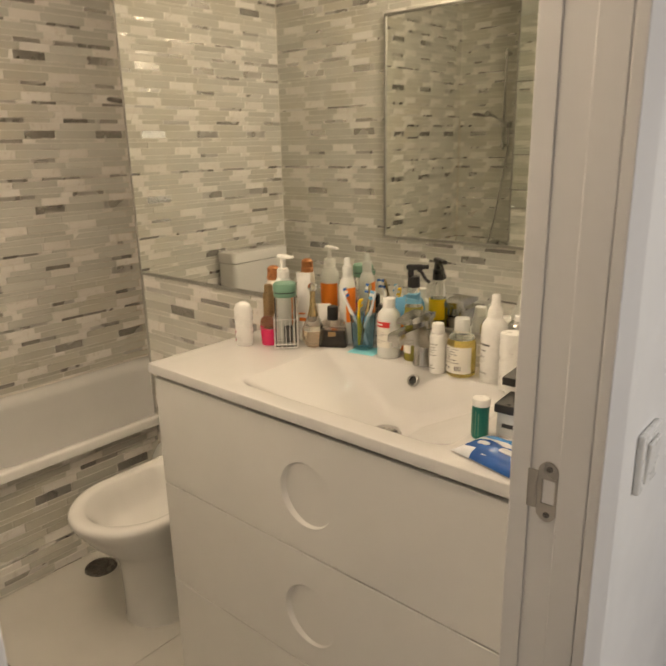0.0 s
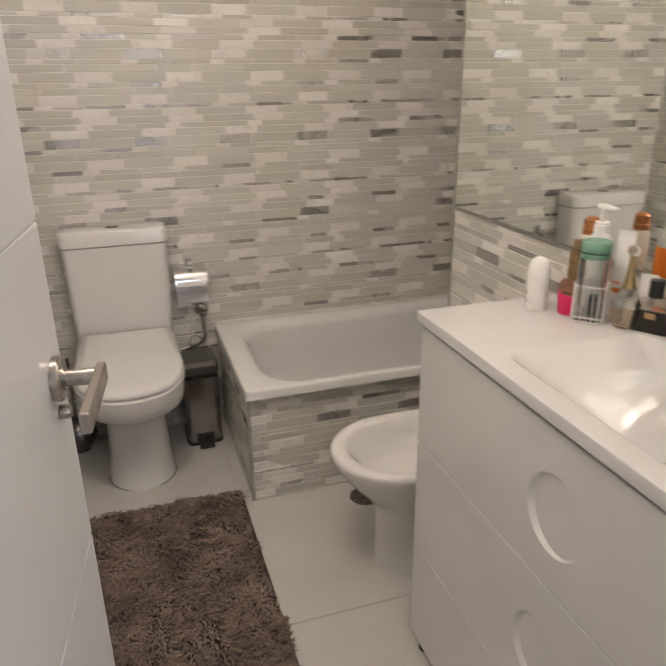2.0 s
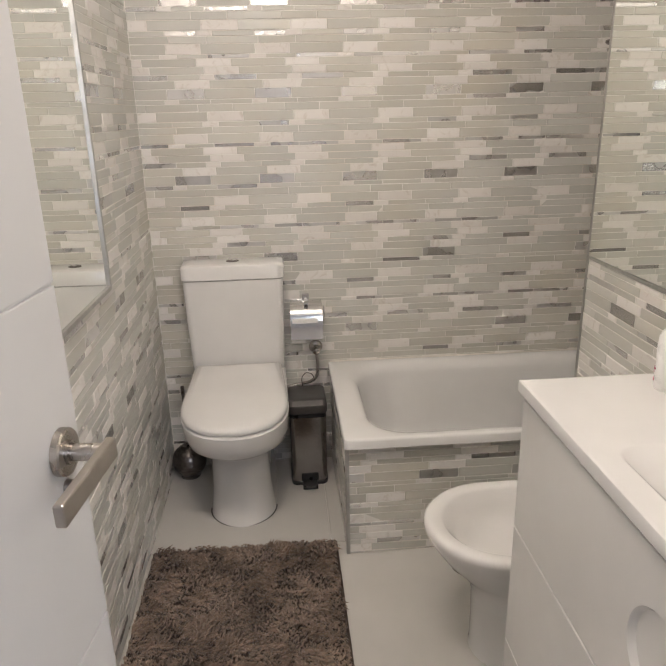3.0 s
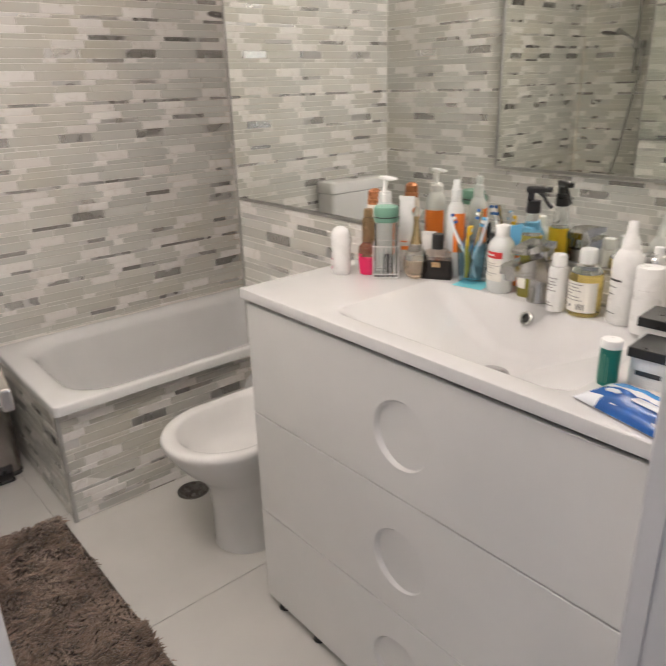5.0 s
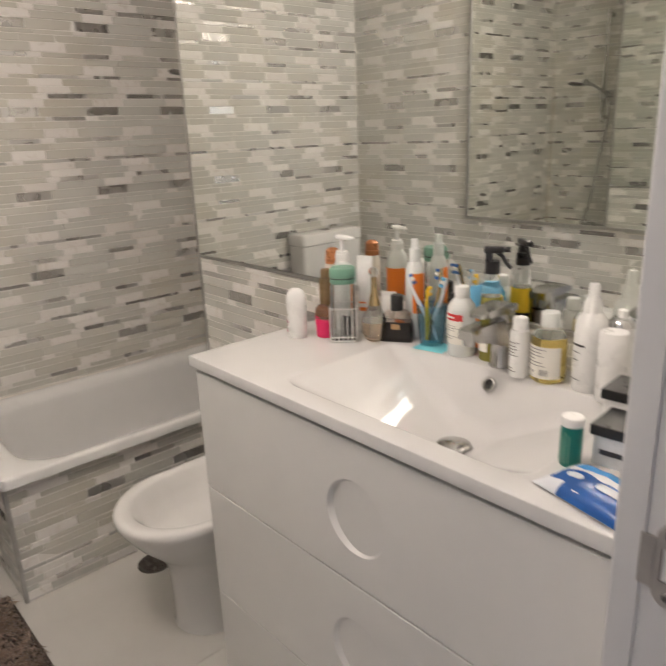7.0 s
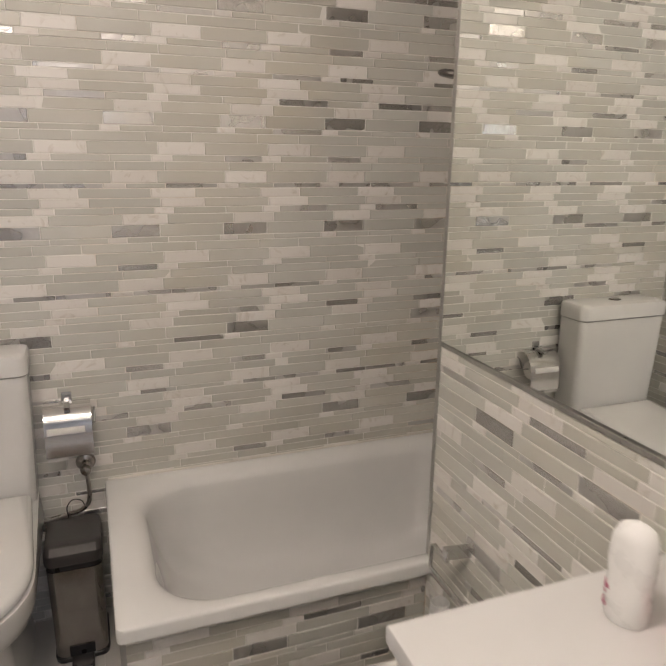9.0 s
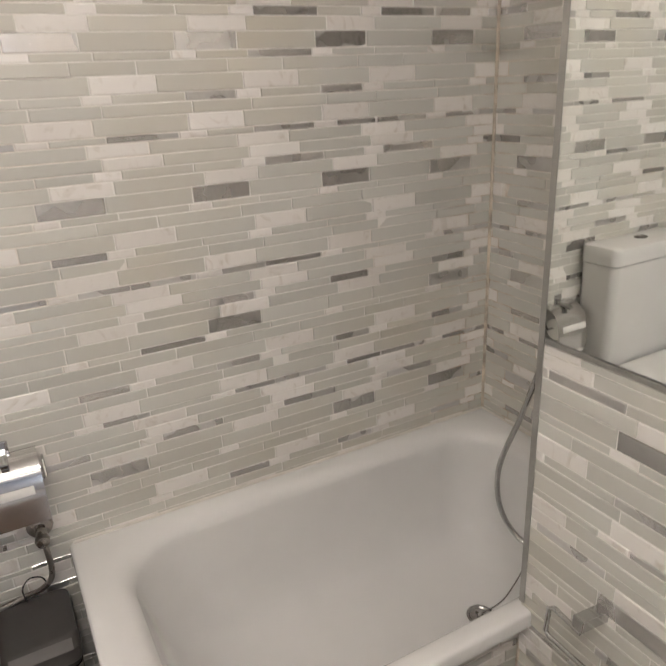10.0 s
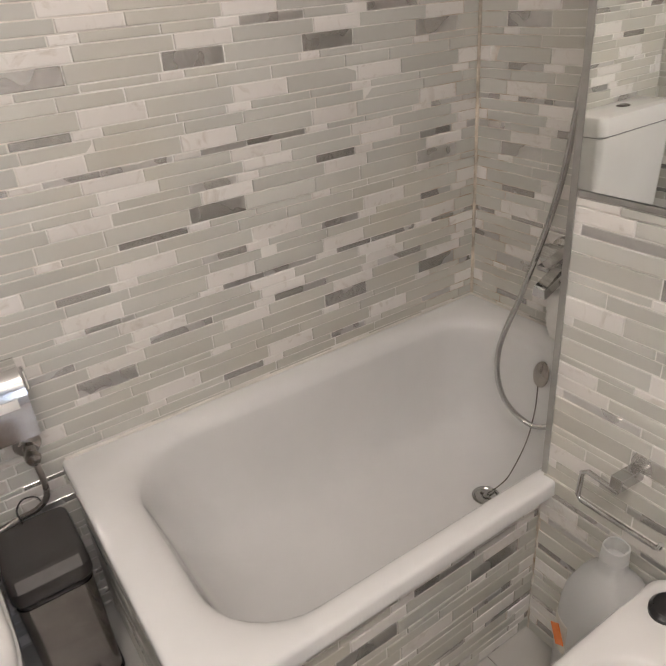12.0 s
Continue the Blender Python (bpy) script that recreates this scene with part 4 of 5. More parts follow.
def drawer_front(z0, z1, zc, r=0.072):
    """A slab front with a round finger scoop that is deepest at its left and dies away to the right."""
    xc = -0.483
    bm = bmesh.new()
    n = 64
    ring, low = [], []
    for i in range(n):
        a = 2 * math.pi * i / n
        x, z = r * math.cos(a), r * math.sin(a)
        depth = max(0.0004, 0.0092 * (0.5 - 0.5 * math.cos(a - radians(20))) ** 1.1)
        ring.append(bm.verts.new((xc + x, VF, zc + z)))
        k = 1 - depth * 0.95 / r
        low.append(bm.verts.new((xc + x * k, VF + depth, zc + z * k)))
    rect = []
    for i in range(n):
        a = 2 * math.pi * i / n
        c, s = math.cos(a), math.sin(a)
        hx = (VX1 - 0.0015 - xc) if c > 0 else (xc - VX0 - 0.0015)
        hz = (z1 - zc) if s > 0 else (zc - z0)
        k = 1 / max(abs(c) / hx, abs(s) / hz)
        rect.append([xc + k * c, zc + k * s])
    for cx, cz in ((VX0 + 0.0015, z0), (VX0 + 0.0015, z1), (VX1 - 0.0015, z0), (VX1 - 0.0015, z1)):
        j = min(range(n), key=lambda i: (rect[i][0] - cx) ** 2 + (rect[i][1] - cz) ** 2)
        rect[j] = [cx, cz]
    e = 0.0015
    mx, mz = (VX0 + VX1) / 2, (z0 + z1) / 2
    face = [bm.verts.new((x - math.copysign(e, x - mx) * (abs(abs(x - mx) - (VX1 - VX0 - 0.003) / 2) < 0.001), VF, z - math.copysign(e, z - mz) * (abs(abs(z - mz) - (z1 - z0) / 2) < 0.001))) for x, z in rect]
    edge = [bm.verts.new((x, VF + e, z)) for x, z in rect]
    back = [bm.verts.new((x, VF + 0.019, z)) for x, z in rect]
    for i in range(n):
        j = (i + 1) % n
        bm.faces.new((ring[i], ring[j], face[j], face[i]))
        bm.faces.new((low[i], low[j], ring[j], ring[i]))
        bm.faces.new((face[i], face[j], edge[j], edge[i]))
        bm.faces.new((edge[i], edge[j], back[j], back[i]))
    bm.faces.new(back)
    c = bm.verts.new((xc + 0.006, VF + 0.0052, zc))
    for i in range(n):
        bm.faces.new((low[(i + 1) % n], low[i], c))
    bmesh.ops.recalc_face_normals(bm, faces=bm.faces)
    return bm


for z0, z1, zc in ((0.030, 0.3125, 0.165), (0.3155, 0.602, 0.452), (0.605, 0.8875, 0.742)):
    part("drawer_front", drawer_front(z0, z1, zc), M_LACQUER, van, "", 30)
# Black strip added to paint the line of shade below the basin top.
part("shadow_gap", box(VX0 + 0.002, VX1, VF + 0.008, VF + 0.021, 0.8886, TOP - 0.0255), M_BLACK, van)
for fx in (VX0 + 0.05, VX0 + 0.2, -0.5, VX1 - 0.08):
    part("foot", moved(lathe(((0.0, 0.0), (0.019, 0.0), (0.017, 0.004), (0.015, 0.029), (0.0, 0.029)), 16), pose(fx, VF + 0.024, 0)), M_BLACK, van, "", 40)
part("plinth", box(VX0 + 0.03, VX1 - 0.02, VF + 0.06, VF + 0.075, 0.0, 0.029), M_GREY, van)

basin = thing("washbasin", "glossy white washbasin top with a sunk rectangular bowl", "washbasin", (0, 0, 0))
BX0, BX1, BY0, BY1 = VX0 - 0.010, XJ - 0.003, 0.9385, YM - 0.0075
HX0, HX1, HY0, HY1 = -0.722, -0.182, 0.985, 1.305


FX0, FX1, FY0, FY1, SINK = -0.498, -0.406, 1.103, 1.248, 0.112


# the hipped bowl: four plain slopes that fall to a small floor, their edges slightly rounded
bm = bmesh.new()
xs = [BX0 + 0.006, HX0, HX1, BX1]
ys = [BY0 + 0.006, HY0, HY1, BY1]
grid = [[bm.verts.new((x, y, TOP)) for x in xs] for y in ys]
low = [bm.verts.new((x, y, TOP - SINK)) for x, y in ((FX0, FY0), (FX1, FY0), (FX1, FY1), (FX0, FY1))]
rim = [grid[1][1], grid[1][2], grid[2][2], grid[2][1]]
for j in range(3):
    for i in range(3):
        if (i, j) != (1, 1):
            bm.faces.new((grid[j][i], grid[j][i + 1], grid[j + 1][i + 1], grid[j + 1][i]))
for i in range(4):
    bm.faces.new((rim[i], rim[(i + 1) % 4], low[(i + 1) % 4], low[i]))
bm.faces.new(low)
border = [v for v in grid[0]] + [r[-1] for r in grid[1:]] + [v for v in grid[-1][-2::-1]] + [r[0] for r in grid[-2:0:-1]]
prev = border
for grow, z in ((0.0031, TOP - 0.0004), (0.0050, TOP - 0.0014), (0.006, TOP - 0.0033), (0.006, TOP - 0.0235), (0.005, TOP - 0.0250)):
    cur = []
    for v in border:
        x = BX0 + 0.006 - grow if v.co.x < BX0 + 0.0065 else v.co.x
        y = BY0 + 0.006 - grow if v.co.y < BY0 + 0.0065 else v.co.y
        cur.append(bm.verts.new((x, y, z)))
    for i in range(len(border)):
        j = (i + 1) % len(border)
        bm.faces.new((prev[i], prev[j], cur[j], cur[i]))
    prev = cur
inner = [bm.verts.new((min(max(v.co.x, BX0 + 0.05), BX1 - 0.05), min(max(v.co.y, BY0 + 0.035), BY1 - 0.05), TOP - 0.0250)) for v in border]
for i in range(len(border)):
    j = (i + 1) % len(border)
    if (inner[i].co - inner[j].co).length > 1e-6:
        bm.faces.new((prev[i], prev[j], inner[j], inner[i]))
    else:
        bm.faces.new((prev[i], prev[j], inner[i]))
bmesh.ops.recalc_face_normals(bm, faces=bm.faces)
hips = [e for e in bm.edges if (e.verts[0] in low) != (e.verts[1] in low)] + [e for e in bm.edges if e.verts[0] in low and e.verts[1] in low]
tops = [e for e in bm.edges if e.verts[0] in rim and e.verts[1] in rim]
bmesh.ops.bevel(bm, geom=hips, offset=0.028, segments=7, affect="EDGES", profile=0.5)
tops = [e for e in bm.edges if e.is_valid and abs(e.verts[0].co.z - TOP) < 1e-5 and abs(e.verts[1].co.z - TOP) < 1e-5 and any(f.normal.z < 0.95 for f in e.link_faces) and HX0 - 0.001 < e.verts[0].co.x < HX1 + 0.001 and HY0 - 0.001 < e.verts[0].co.y < HY1 + 0.001]
bmesh.ops.bevel(bm, geom=tops, offset=0.0035, segments=3, affect="EDGES", profile=0.5)
part("basin_top", bm, M_BASIN_DIM, basin, "", 32)
DRX, DRY = -0.438, 1.160
dz = TOP - SINK
pop = part("waste_plug", moved(lathe(((0.0, 0.004), (0.031, 0.004), (0.033, 0.007), (0.031, 0.011), (0.02, 0.0155), (0.0, 0.017)), 36), pose(DRX, DRY, dz)), M_LIMED, basin, "domed chrome waste plug", 40)
part("waste_ring", moved(lathe(((0.028, -0.001), (0.0355, -0.001), (0.035, 0.002), (0.029, 0.0028), (0.027, 0.001)), 36), pose(DRX, DRY, dz + 0.001)), M_DARKMETAL, basin, "", 40)
OV = pose(-0.453, 1.2865, 0.8985, 60)
ring = [[(r * math.cos(2 * math.pi * k / 32), r * math.sin(2 * math.pi * k / 32), z) for k in range(32)] for r, z in ((0.0085, -0.004), (0.0085, 0.002), (0.0105, 0.0042), (0.0135, 0.0038), (0.0150, 0.001), (0.0150, -0.004))]
part("overflow_ring", moved(loft(ring, False, False), OV), M_CHROME, basin, "chrome overflow ring", 50)
part("overflow_hole", moved(lathe(((0.0, -0.001), (0.0088, -0.001), (0.0088, 0.0002), (0.0, 0.0002)), 20), OV), M_BLACK, basin)

mixer = thing("basin_tap", "chrome single-lever basin mixer tap, spotted with lime", "tap", (-0.460, 1.336, TOP), 0)
part("tap_body", lathe(((0.0, 0.0), (0.0245, 0.0), (0.0245, 0.004), (0.0215, 0.008), (0.0205, 0.06), (0.022, 0.075), (0.0235, 0.09), (0.0, 0.092)), 32), M_LIMED, mixer, "", 40)
part("spout", loft([[(x, y, z) for x, z in ((-w, zc - h), (w, zc - h), (w * 0.9, zc + h), (-w * 0.9, zc + h))] for y, zc, w, h in ((0.010, 0.068, 0.0200, 0.030), (-0.030, 0.076, 0.0205, 0.0245), (-0.070, 0.083, 0.0195, 0.0175), (-0.108, 0.088, 0.0185, 0.0115), (-0.119, 0.0885, 0.0170, 0.0085))]), M_LIMED, mixer, "", 35)
part("aerator", moved(lathe(((0.0, 0.0), (0.011, 0.0), (0.011, 0.012), (0.0, 0.012)), 20), pose(0, -0.106, 0.068)), M_LIMED, mixer, "", 40)
part("lever_dome", moved(lathe(((0.0, 0.0), (0.0235, 0.0), (0.0245, 0.012), (0.0225, 0.026), (0.014, 0.032), (0.0, 0.033)), 32), pose(0, 0, 0.0925, 4)), M_LIMED, mixer, "", 40)
part("lever", loft([[(x, y, z) for x, z in ((-w, zc - h), (w, zc - h), (w, zc + h), (-w, zc + h))] for y, zc, w, h in ((0.022, 0.119, 0.0185, 0.007), (-0.010, 0.122, 0.0215, 0.010), (-0.045, 0.122, 0.0205, 0.008), (-0.078, 0.120, 0.0175, 0.005), (-0.090, 0.119, 0.013, 0.003))]), M_LIMED, mixer, "", 35)

# ---- things on the washbasin ----
def bottle(name, label, category, x, y, turn=0.0, lean=0.0):
    ob = thing(name, label, category)
    ob.matrix_world = pose(x, y, TOP + 0.0002, lean, 0, turn)
    return ob


def turned(parent, name, profile, material, label="", seg=28, sx=1.0, sy=1.0, power=2.0, at=(0, 0, 0), smooth=40):
    return part(name, moved(lathe(profile, seg, sx, sy, power), pose(*at)), material, parent, label, smooth)


def text_bars(parent, r, rows, a0, a1, material, sx=1.0, sy=1.0, power=2.0):
    """Lines of print too small to read: (bottom, top, share of the width)."""
    for z0, z1, share in rows:
        part("print_line", curved_label(r, z0 + 0.2 * (z1 - z0), z1 - 0.2 * (z1 - z0), a0, a0 + (a1 - a0) * share, sx, sy, power, 8, 0.0010), material, parent)


FRONT = -125      # the side that faces the doorway

# deodorant
o = bottle("roll_on_deodorant", "white roll-on deodorant with a rounded cap", "deodorant", -0.915, 1.185, 20)
turned(o, "bottle_body", ((0.0, 0.0), (0.019, 0.0), (0.021, 0.004), (0.0225, 0.03), (0.0215, 0.055), (0.0, 0.055)), M_WHITE, "", 30, 1.08, 0.82)
turned(o, "cap", ((0.0, 0.0552), (0.0222, 0.0552), (0.0238, 0.075), (0.0225, 0.098), (0.017, 0.111), (0.008, 0.1165), (0.0, 0.1172)), M_WHITE, "", 30, 1.08, 0.82)
text_bars(o, 0.0222, ((0.034, 0.041, 0.7), (0.028, 0.031, 0.5), (0.012, 0.019, 0.6)), FRONT - 50, FRONT + 15, M_INKRED, 1.08, 0.82)
# pink bottle
o = bottle("pink_bottle", "small clear bottle half full of pink liquid", "bottle", -0.866, 1.224, 15)
turned(o, "liquid", ((0.0, 0.001), (0.0165, 0.001), (0.018, 0.004), (0.0195, 0.045), (0.0, 0.045)), M_PINK, "", 28, 1.05, 0.7)
turned(o, "bottle_top", ((0.0, 0.0455), (0.0195, 0.0455), (0.0205, 0.056), (0.018, 0.069), (0.010, 0.077), (0.0, 0.079)), M_PINKCLEAR, "", 28, 1.05, 0.7)
text_bars(o, 0.0198, ((0.047, 0.053, 0.8), (0.040, 0.044, 0.9), (0.033, 0.037, 0.6)), FRONT - 30, FRONT + 40, M_PINK, 1.05, 0.7)
# glass bottle with a green lid in a white wire frame
o = bottle("green_lid_bottle", "square clear glass bottle with a green lid", "bottle", -0.821, 1.246, 43)
gb = part("glass_body", loft([rounded(-0.027, 0.027, -0.027, 0.027, 0.009, z) for z in (0.004, 0.130)] + [rounded(-0.0255, 0.0255, -0.0255, 0.0255, 0.008, 0.133)] + [rounded(-0.0245, 0.0245, -0.0245, 0.0245, 0.0075, z) for z in (0.130, 0.009)]), M_CLEAR, o, "clear glass body", 40)
turned(o, "lid", ((0.0, 0.133), (0.0275, 0.133), (0.029, 0.135), (0.029, 0.1425), (0.0272, 0.1435), (0.0268, 0.1460), (0.029, 0.1470), (0.0296, 0.150), (0.0292, 0.164), (0.0265, 0.1675), (0.0, 0.168)), M_GREEN, "sage green lid", 40, power=2.5)
turned(o, "lid_gap", ((0.0266, 0.1437), (0.0275, 0.1437), (0.0275, 0.1458), (0.0266, 0.1458)), M_BLACK, "", 30, power=2.5)
part("inner_brush", box(-0.006, 0.016, -0.006, 0.012, 0.009, 0.052, 0.004), M_GREY, o)
fr = bottle("wire_frame", "white wire frame round a glass bottle", "wire rack", -0.821, 1.246, 43)
for s in (-1, 1):
    for k in (-0.021, -0.0105, 0.0, 0.0105, 0.021):
        part("wire", sweep([(k, s * 0.0300, 0.002), (k, s * 0.0300, 0.078)], 0.0009, 6), M_WHITE, fr)
        part("wire", sweep([(s * 0.0300, k, 0.002), (s * 0.0300, k, 0.078)], 0.0009, 6), M_WHITE, fr)
for z in (0.003, 0.012, 0.078):
    ring = rounded(-0.0300, 0.0300, -0.0300, 0.0300, 0.009, z)
    part("wire_ring", sweep(ring + ring[:2], 0.0012, 6), M_WHITE, fr)
# pump bottle
o = bottle("pump_bottle", "milky pump bottle with an orange label", "pump bottle", -0.891, 1.312, 0)
turned(o, "bottle_body", ((0.0, 0.0), (0.024, 0.0), (0.027, 0.004), (0.027, 0.13), (0.025, 0.147), (0.016, 0.163), (0.0, 0.165)), M_MILK)
part("label", curved_label(0.027, 0.03, 0.118, 0, 175), M_ORANGE, o, "orange label")
turned(o, "collar", ((0.0, 0.163), (0.0165, 0.163), (0.0165, 0.180), (0.0145, 0.182), (0.0145, 0.187), (0.0, 0.187)), M_WHITE)
turned(o, "pump_stem", ((0.0, 0.187), (0.0055, 0.187), (0.0055, 0.216), (0.0, 0.216)), M_WHITE)
part("pump_head", moved(loft([rounded(-0.026, 0.015, -0.010, 0.010, 0.009, 0.0), rounded(-0.035, 0.0165, -0.0105, 0.0105, 0.0095, 0.0035), rounded(-0.034, 0.015, -0.009, 0.009, 0.008, 0.0065), rounded(-0.02, 0.006, -0.005, 0.005, 0.004, 0.008)]), pose(0, 0, 0.216, 0, -4, 190)), M_WHITE, o, "", 40)
# bronze spray can, copper-capped bottle, cream tube
o = bottle("spray_can", "slim bronze spray can", "spray can", -0.913, 1.276, 0)
turned(o, "can", ((0.0, 0.0), (0.0155, 0.0), (0.016, 0.003), (0.016, 0.118), (0.0135, 0.126), (0.0, 0.127)), M_GOLDCAN)
turned(o, "cap", ((0.0, 0.127), (0.0115, 0.127), (0.0115, 0.142), (0.0095, 0.147), (0.0, 0.148)), M_GOLDCAN, "bronze cap")
o = bottle("copper_bottle", "bottle with a ridged copper-coloured cap", "bottle", -0.955, 1.338, 0)
turned(o, "bottle_body", ((0.0, 0.0), (0.020, 0.0), (0.021, 0.003), (0.021, 0.135), (0.017, 0.146), (0.0, 0.146)), M_CREAM)
turned(o, "cap", ((0.0, 0.146), (0.0185, 0.146), (0.0185, 0.158), (0.0165, 0.160), (0.0175, 0.163), (0.0165, 0.178), (0.010, 0.184), (0.0, 0.185)), M_COPPER, "copper-coloured cap")


def squeeze_tube(name, label, x, y, h, w, turn, mark):
    o = bottle(name, label, "tube", x, y, turn)
    turned(o, "cap", ((0.0, 0.0), (w * 0.80, 0.0), (w * 0.84, 0.002), (w * 0.80, 0.024), (0.0, 0.024)), M_WHITE)
    rings = []
    for i in range(9):
        t = i / 8
        rx, ry = w * (0.9 + 0.15 * t), w * (0.9 * (1 - t) ** 0.7 + 0.06)
        rings.append([(rx * math.cos(a), ry * math.sin(a), 0.0245 + (h - 0.0345) * t) for a in [2 * math.pi * k / 24 for k in range(24)]])
    part("tube_body", loft(rings), M_WHITE, o, "", 60)
    part("crimp", box(-w * 1.07, w * 1.07, -0.0013, 0.0013, h - 0.0105, h, 0.0006), M_WHITE, o)
    part("print_line", moved(box(-w * 0.5, w * 0.5, -w * 0.83, -w * 0.79, h * 0.30, h * 0.35), pose(0, 0, 0)), mark, o)
    part("print_line", moved(box(-w * 0.6, w * 0.3, -w * 0.80, -w * 0.74, h * 0.40, h * 0.42), pose(0, 0, 0)), mark, o)
    return o


squeeze_tube("cream_tube", "white squeeze tube standing on its cap", -0.822, 1.318, 0.182, 0.0185, 25, M_ORANGE)
squeeze_tube("small_cream_tube", "short white squeeze tube with grey print", -0.780, 1.352, 0.098, 0.0165, 30, M_INK)
# milky bottle with a nozzle
o = bottle("nozzle_bottle", "milky bottle with a narrow nozzle and orange label", "bottle", -0.712, 1.366, 0)
turned(o, "bottle_body", ((0.0, 0.0), (0.020, 0.0), (0.0215, 0.004), (0.0215, 0.145), (0.018, 0.165), (0.0125, 0.176), (0.0, 0.177)), M_MILK)
part("label", curved_label(0.0215, 0.06, 0.15, -62, 20), M_ORANGE, o, "orange label")
turned(o, "nozzle", ((0.0, 0.177), (0.0125, 0.177), (0.0122, 0.203), (0.0085, 0.206), (0.0078, 0.222), (0.006, 0.225), (0.0, 0.2255)), M_MILK)
# drop-shaped perfume
o = bottle("perfume_bottle", "drop-shaped glass perfume bottle with a long gold neck", "perfume", -0.760, 1.284, 0)
turned(o, "perfume", ((0.0, 0.0), (0.014, 0.0), (0.022, 0.006), (0.029, 0.02), (0.0305, 0.034), (0.0285, 0.046), (0.0, 0.046)), M_PEACH, "pale golden perfume")
turned(o, "glass_shoulder", ((0.0, 0.0463), (0.0285, 0.0463), (0.027, 0.052), (0.0195, 0.070), (0.0135, 0.083), (0.0, 0.083)), M_CLEAR, "clear glass")
turned(o, "neck", ((0.0, 0.0832), (0.0142, 0.0832), (0.0115, 0.094), (0.008, 0.112), (0.0062, 0.135), (0.0072, 0.146), (0.0, 0.147)), M_GOLD, "ribbed gold neck", 36)
turned(o, "stopper", [(0.0, 0.147)] + [(0.0115 * math.sin(radians(a)), 0.157 - 0.0115 * math.cos(radians(a))) for a in range(25, 180, 15)] + [(0.0, 0.1686)], M_CLEAR, "clear ball stopper")
# dark perfume
o = bottle("dark_perfume_bottle", "dark glass perfume bottle with a black cap", "perfume", -0.723, 1.318, 30)
part("perfume", loft([rounded(-0.036, 0.036, -0.016, 0.016, 0.006, 0.0), rounded(-0.038, 0.038, -0.0175, 0.0175, 0.007, 0.004), rounded(-0.0335, 0.0335, -0.0165, 0.0165, 0.006, 0.046)]), M_DARKJUICE, o, "almost black perfume", 40)
part("glass_shoulder", loft([rounded(-0.0335, 0.0335, -0.0165, 0.0165, 0.006, 0.0463), rounded(-0.031, 0.031, -0.0155, 0.0155, 0.006, 0.062), rounded(-0.025, 0.025, -0.013, 0.013, 0.006, 0.068), rounded(-0.012, 0.012, -0.010, 0.010, 0.004, 0.071)]), clear("smoked_glass", (0.80, 0.72, 0.66), 0.05), o, "smoked glass", 40)
part("label", box(-0.010, 0.010, -0.0182, -0.0172, 0.030, 0.042), M_GOLDCAN, o)
turned(o, "cap", ((0.0, 0.071), (0.0135, 0.071), (0.014, 0.073), (0.014, 0.103), (0.0128, 0.1055), (0.0, 0.106)), M_BLACK)
# tumbler with toothbrushes
CUPX, CUPY = -0.648, 1.348
o = bottle("toothbrush_tumbler", "blue glass tumbler that holds toothbrushes", "tumbler", CUPX, CUPY)
turned(o, "tumbler_glass", ((0.0, 0.0), (0.025, 0.0), (0.0265, 0.002), (0.0335, 0.090), (0.0300, 0.0905), (0.0248, 0.010), (0.0, 0.009)), M_BLUECUP)
mat = bottle("cyan_mat", "small bright cyan silicone mat", "mat", CUPX + 0.018, CUPY - 0.012, 10)
part("mat_sheet", moved(box(-0.036, 0.036, -0.032, 0.030, 0.0, 0.0012, 0.0004), pose(0, 0, -0.0002)), M_CYAN, mat)


def toothbrush(base, tip, body, tuft, label, spin=0.0):
    b, t = Vector(base), Vector(tip)
    d = (t - b).normalized()
    side = d.cross(Vector((0, 0, 1))).normalized()
    n = (side * math.cos(spin) + side.cross(d) * math.sin(spin)).normalized()
    o = thing("toothbrush", label, "toothbrush", base)
    pts = [(t - b) * k + n * 0.003 * math.sin(k * 7) for k in (0, 0.15, 0.3, 0.45, 0.6, 0.72, 0.8, 0.86, 0.93, 1.0)]
    part("handle", sweep(pts, [0.0035, 0.005, 0.0055, 0.0058, 0.0052, 0.0042, 0.003, 0.0045, 0.0055, 0.003], 10, True, 0.8), body, o, "", 50)
    part("grip", sweep([p + n * 0.0016 for p in pts[2:5]], [0.0035, 0.0052, 0.0035], 8), tuft, o)
    m = Matrix((d, n, d.cross(n))).transposed().to_4x4()
    for i in range(3):
        part("bristles", moved(box(-0.003, 0.003, 0.002, 0.0125, -0.004, 0.004, 0.0012), Matrix.Translation((t - b) * (0.86 + 0.055 * i)) @ m), (tuft, M_WHITE)[i % 2], o)
    return o


cz = TOP + 0.012
toothbrush((CUPX + 0.012, CUPY + 0.004, cz), (CUPX - 0.052, CUPY - 0.022, TOP + 0.152), M_WIPELIGHT, M_BLUE, "blue and white toothbrush in the tumbler", 0.6)
toothbrush((CUPX - 0.004, CUPY - 0.012, cz), (CUPX + 0.012, CUPY - 0.028, TOP + 0.134), M_YELLOW, M_YELLOW, "yellow toothbrush in the tumbler", 2.2)
toothbrush((CUPX - 0.010, CUPY, cz), (CUPX + 0.030, CUPY + 0.014, TOP + 0.150), M_WIPELIGHT, M_LIGHTBLUE, "pale blue toothbrush in the tumbler", 1.2)
toothbrush((CUPX + 0.002, CUPY - 0.010, cz), (CUPX + 0.004, CUPY + 0.028, TOP + 0.165), M_GOLD, M_BLUE, "gold and white toothbrush in the tumbler", 3.0)
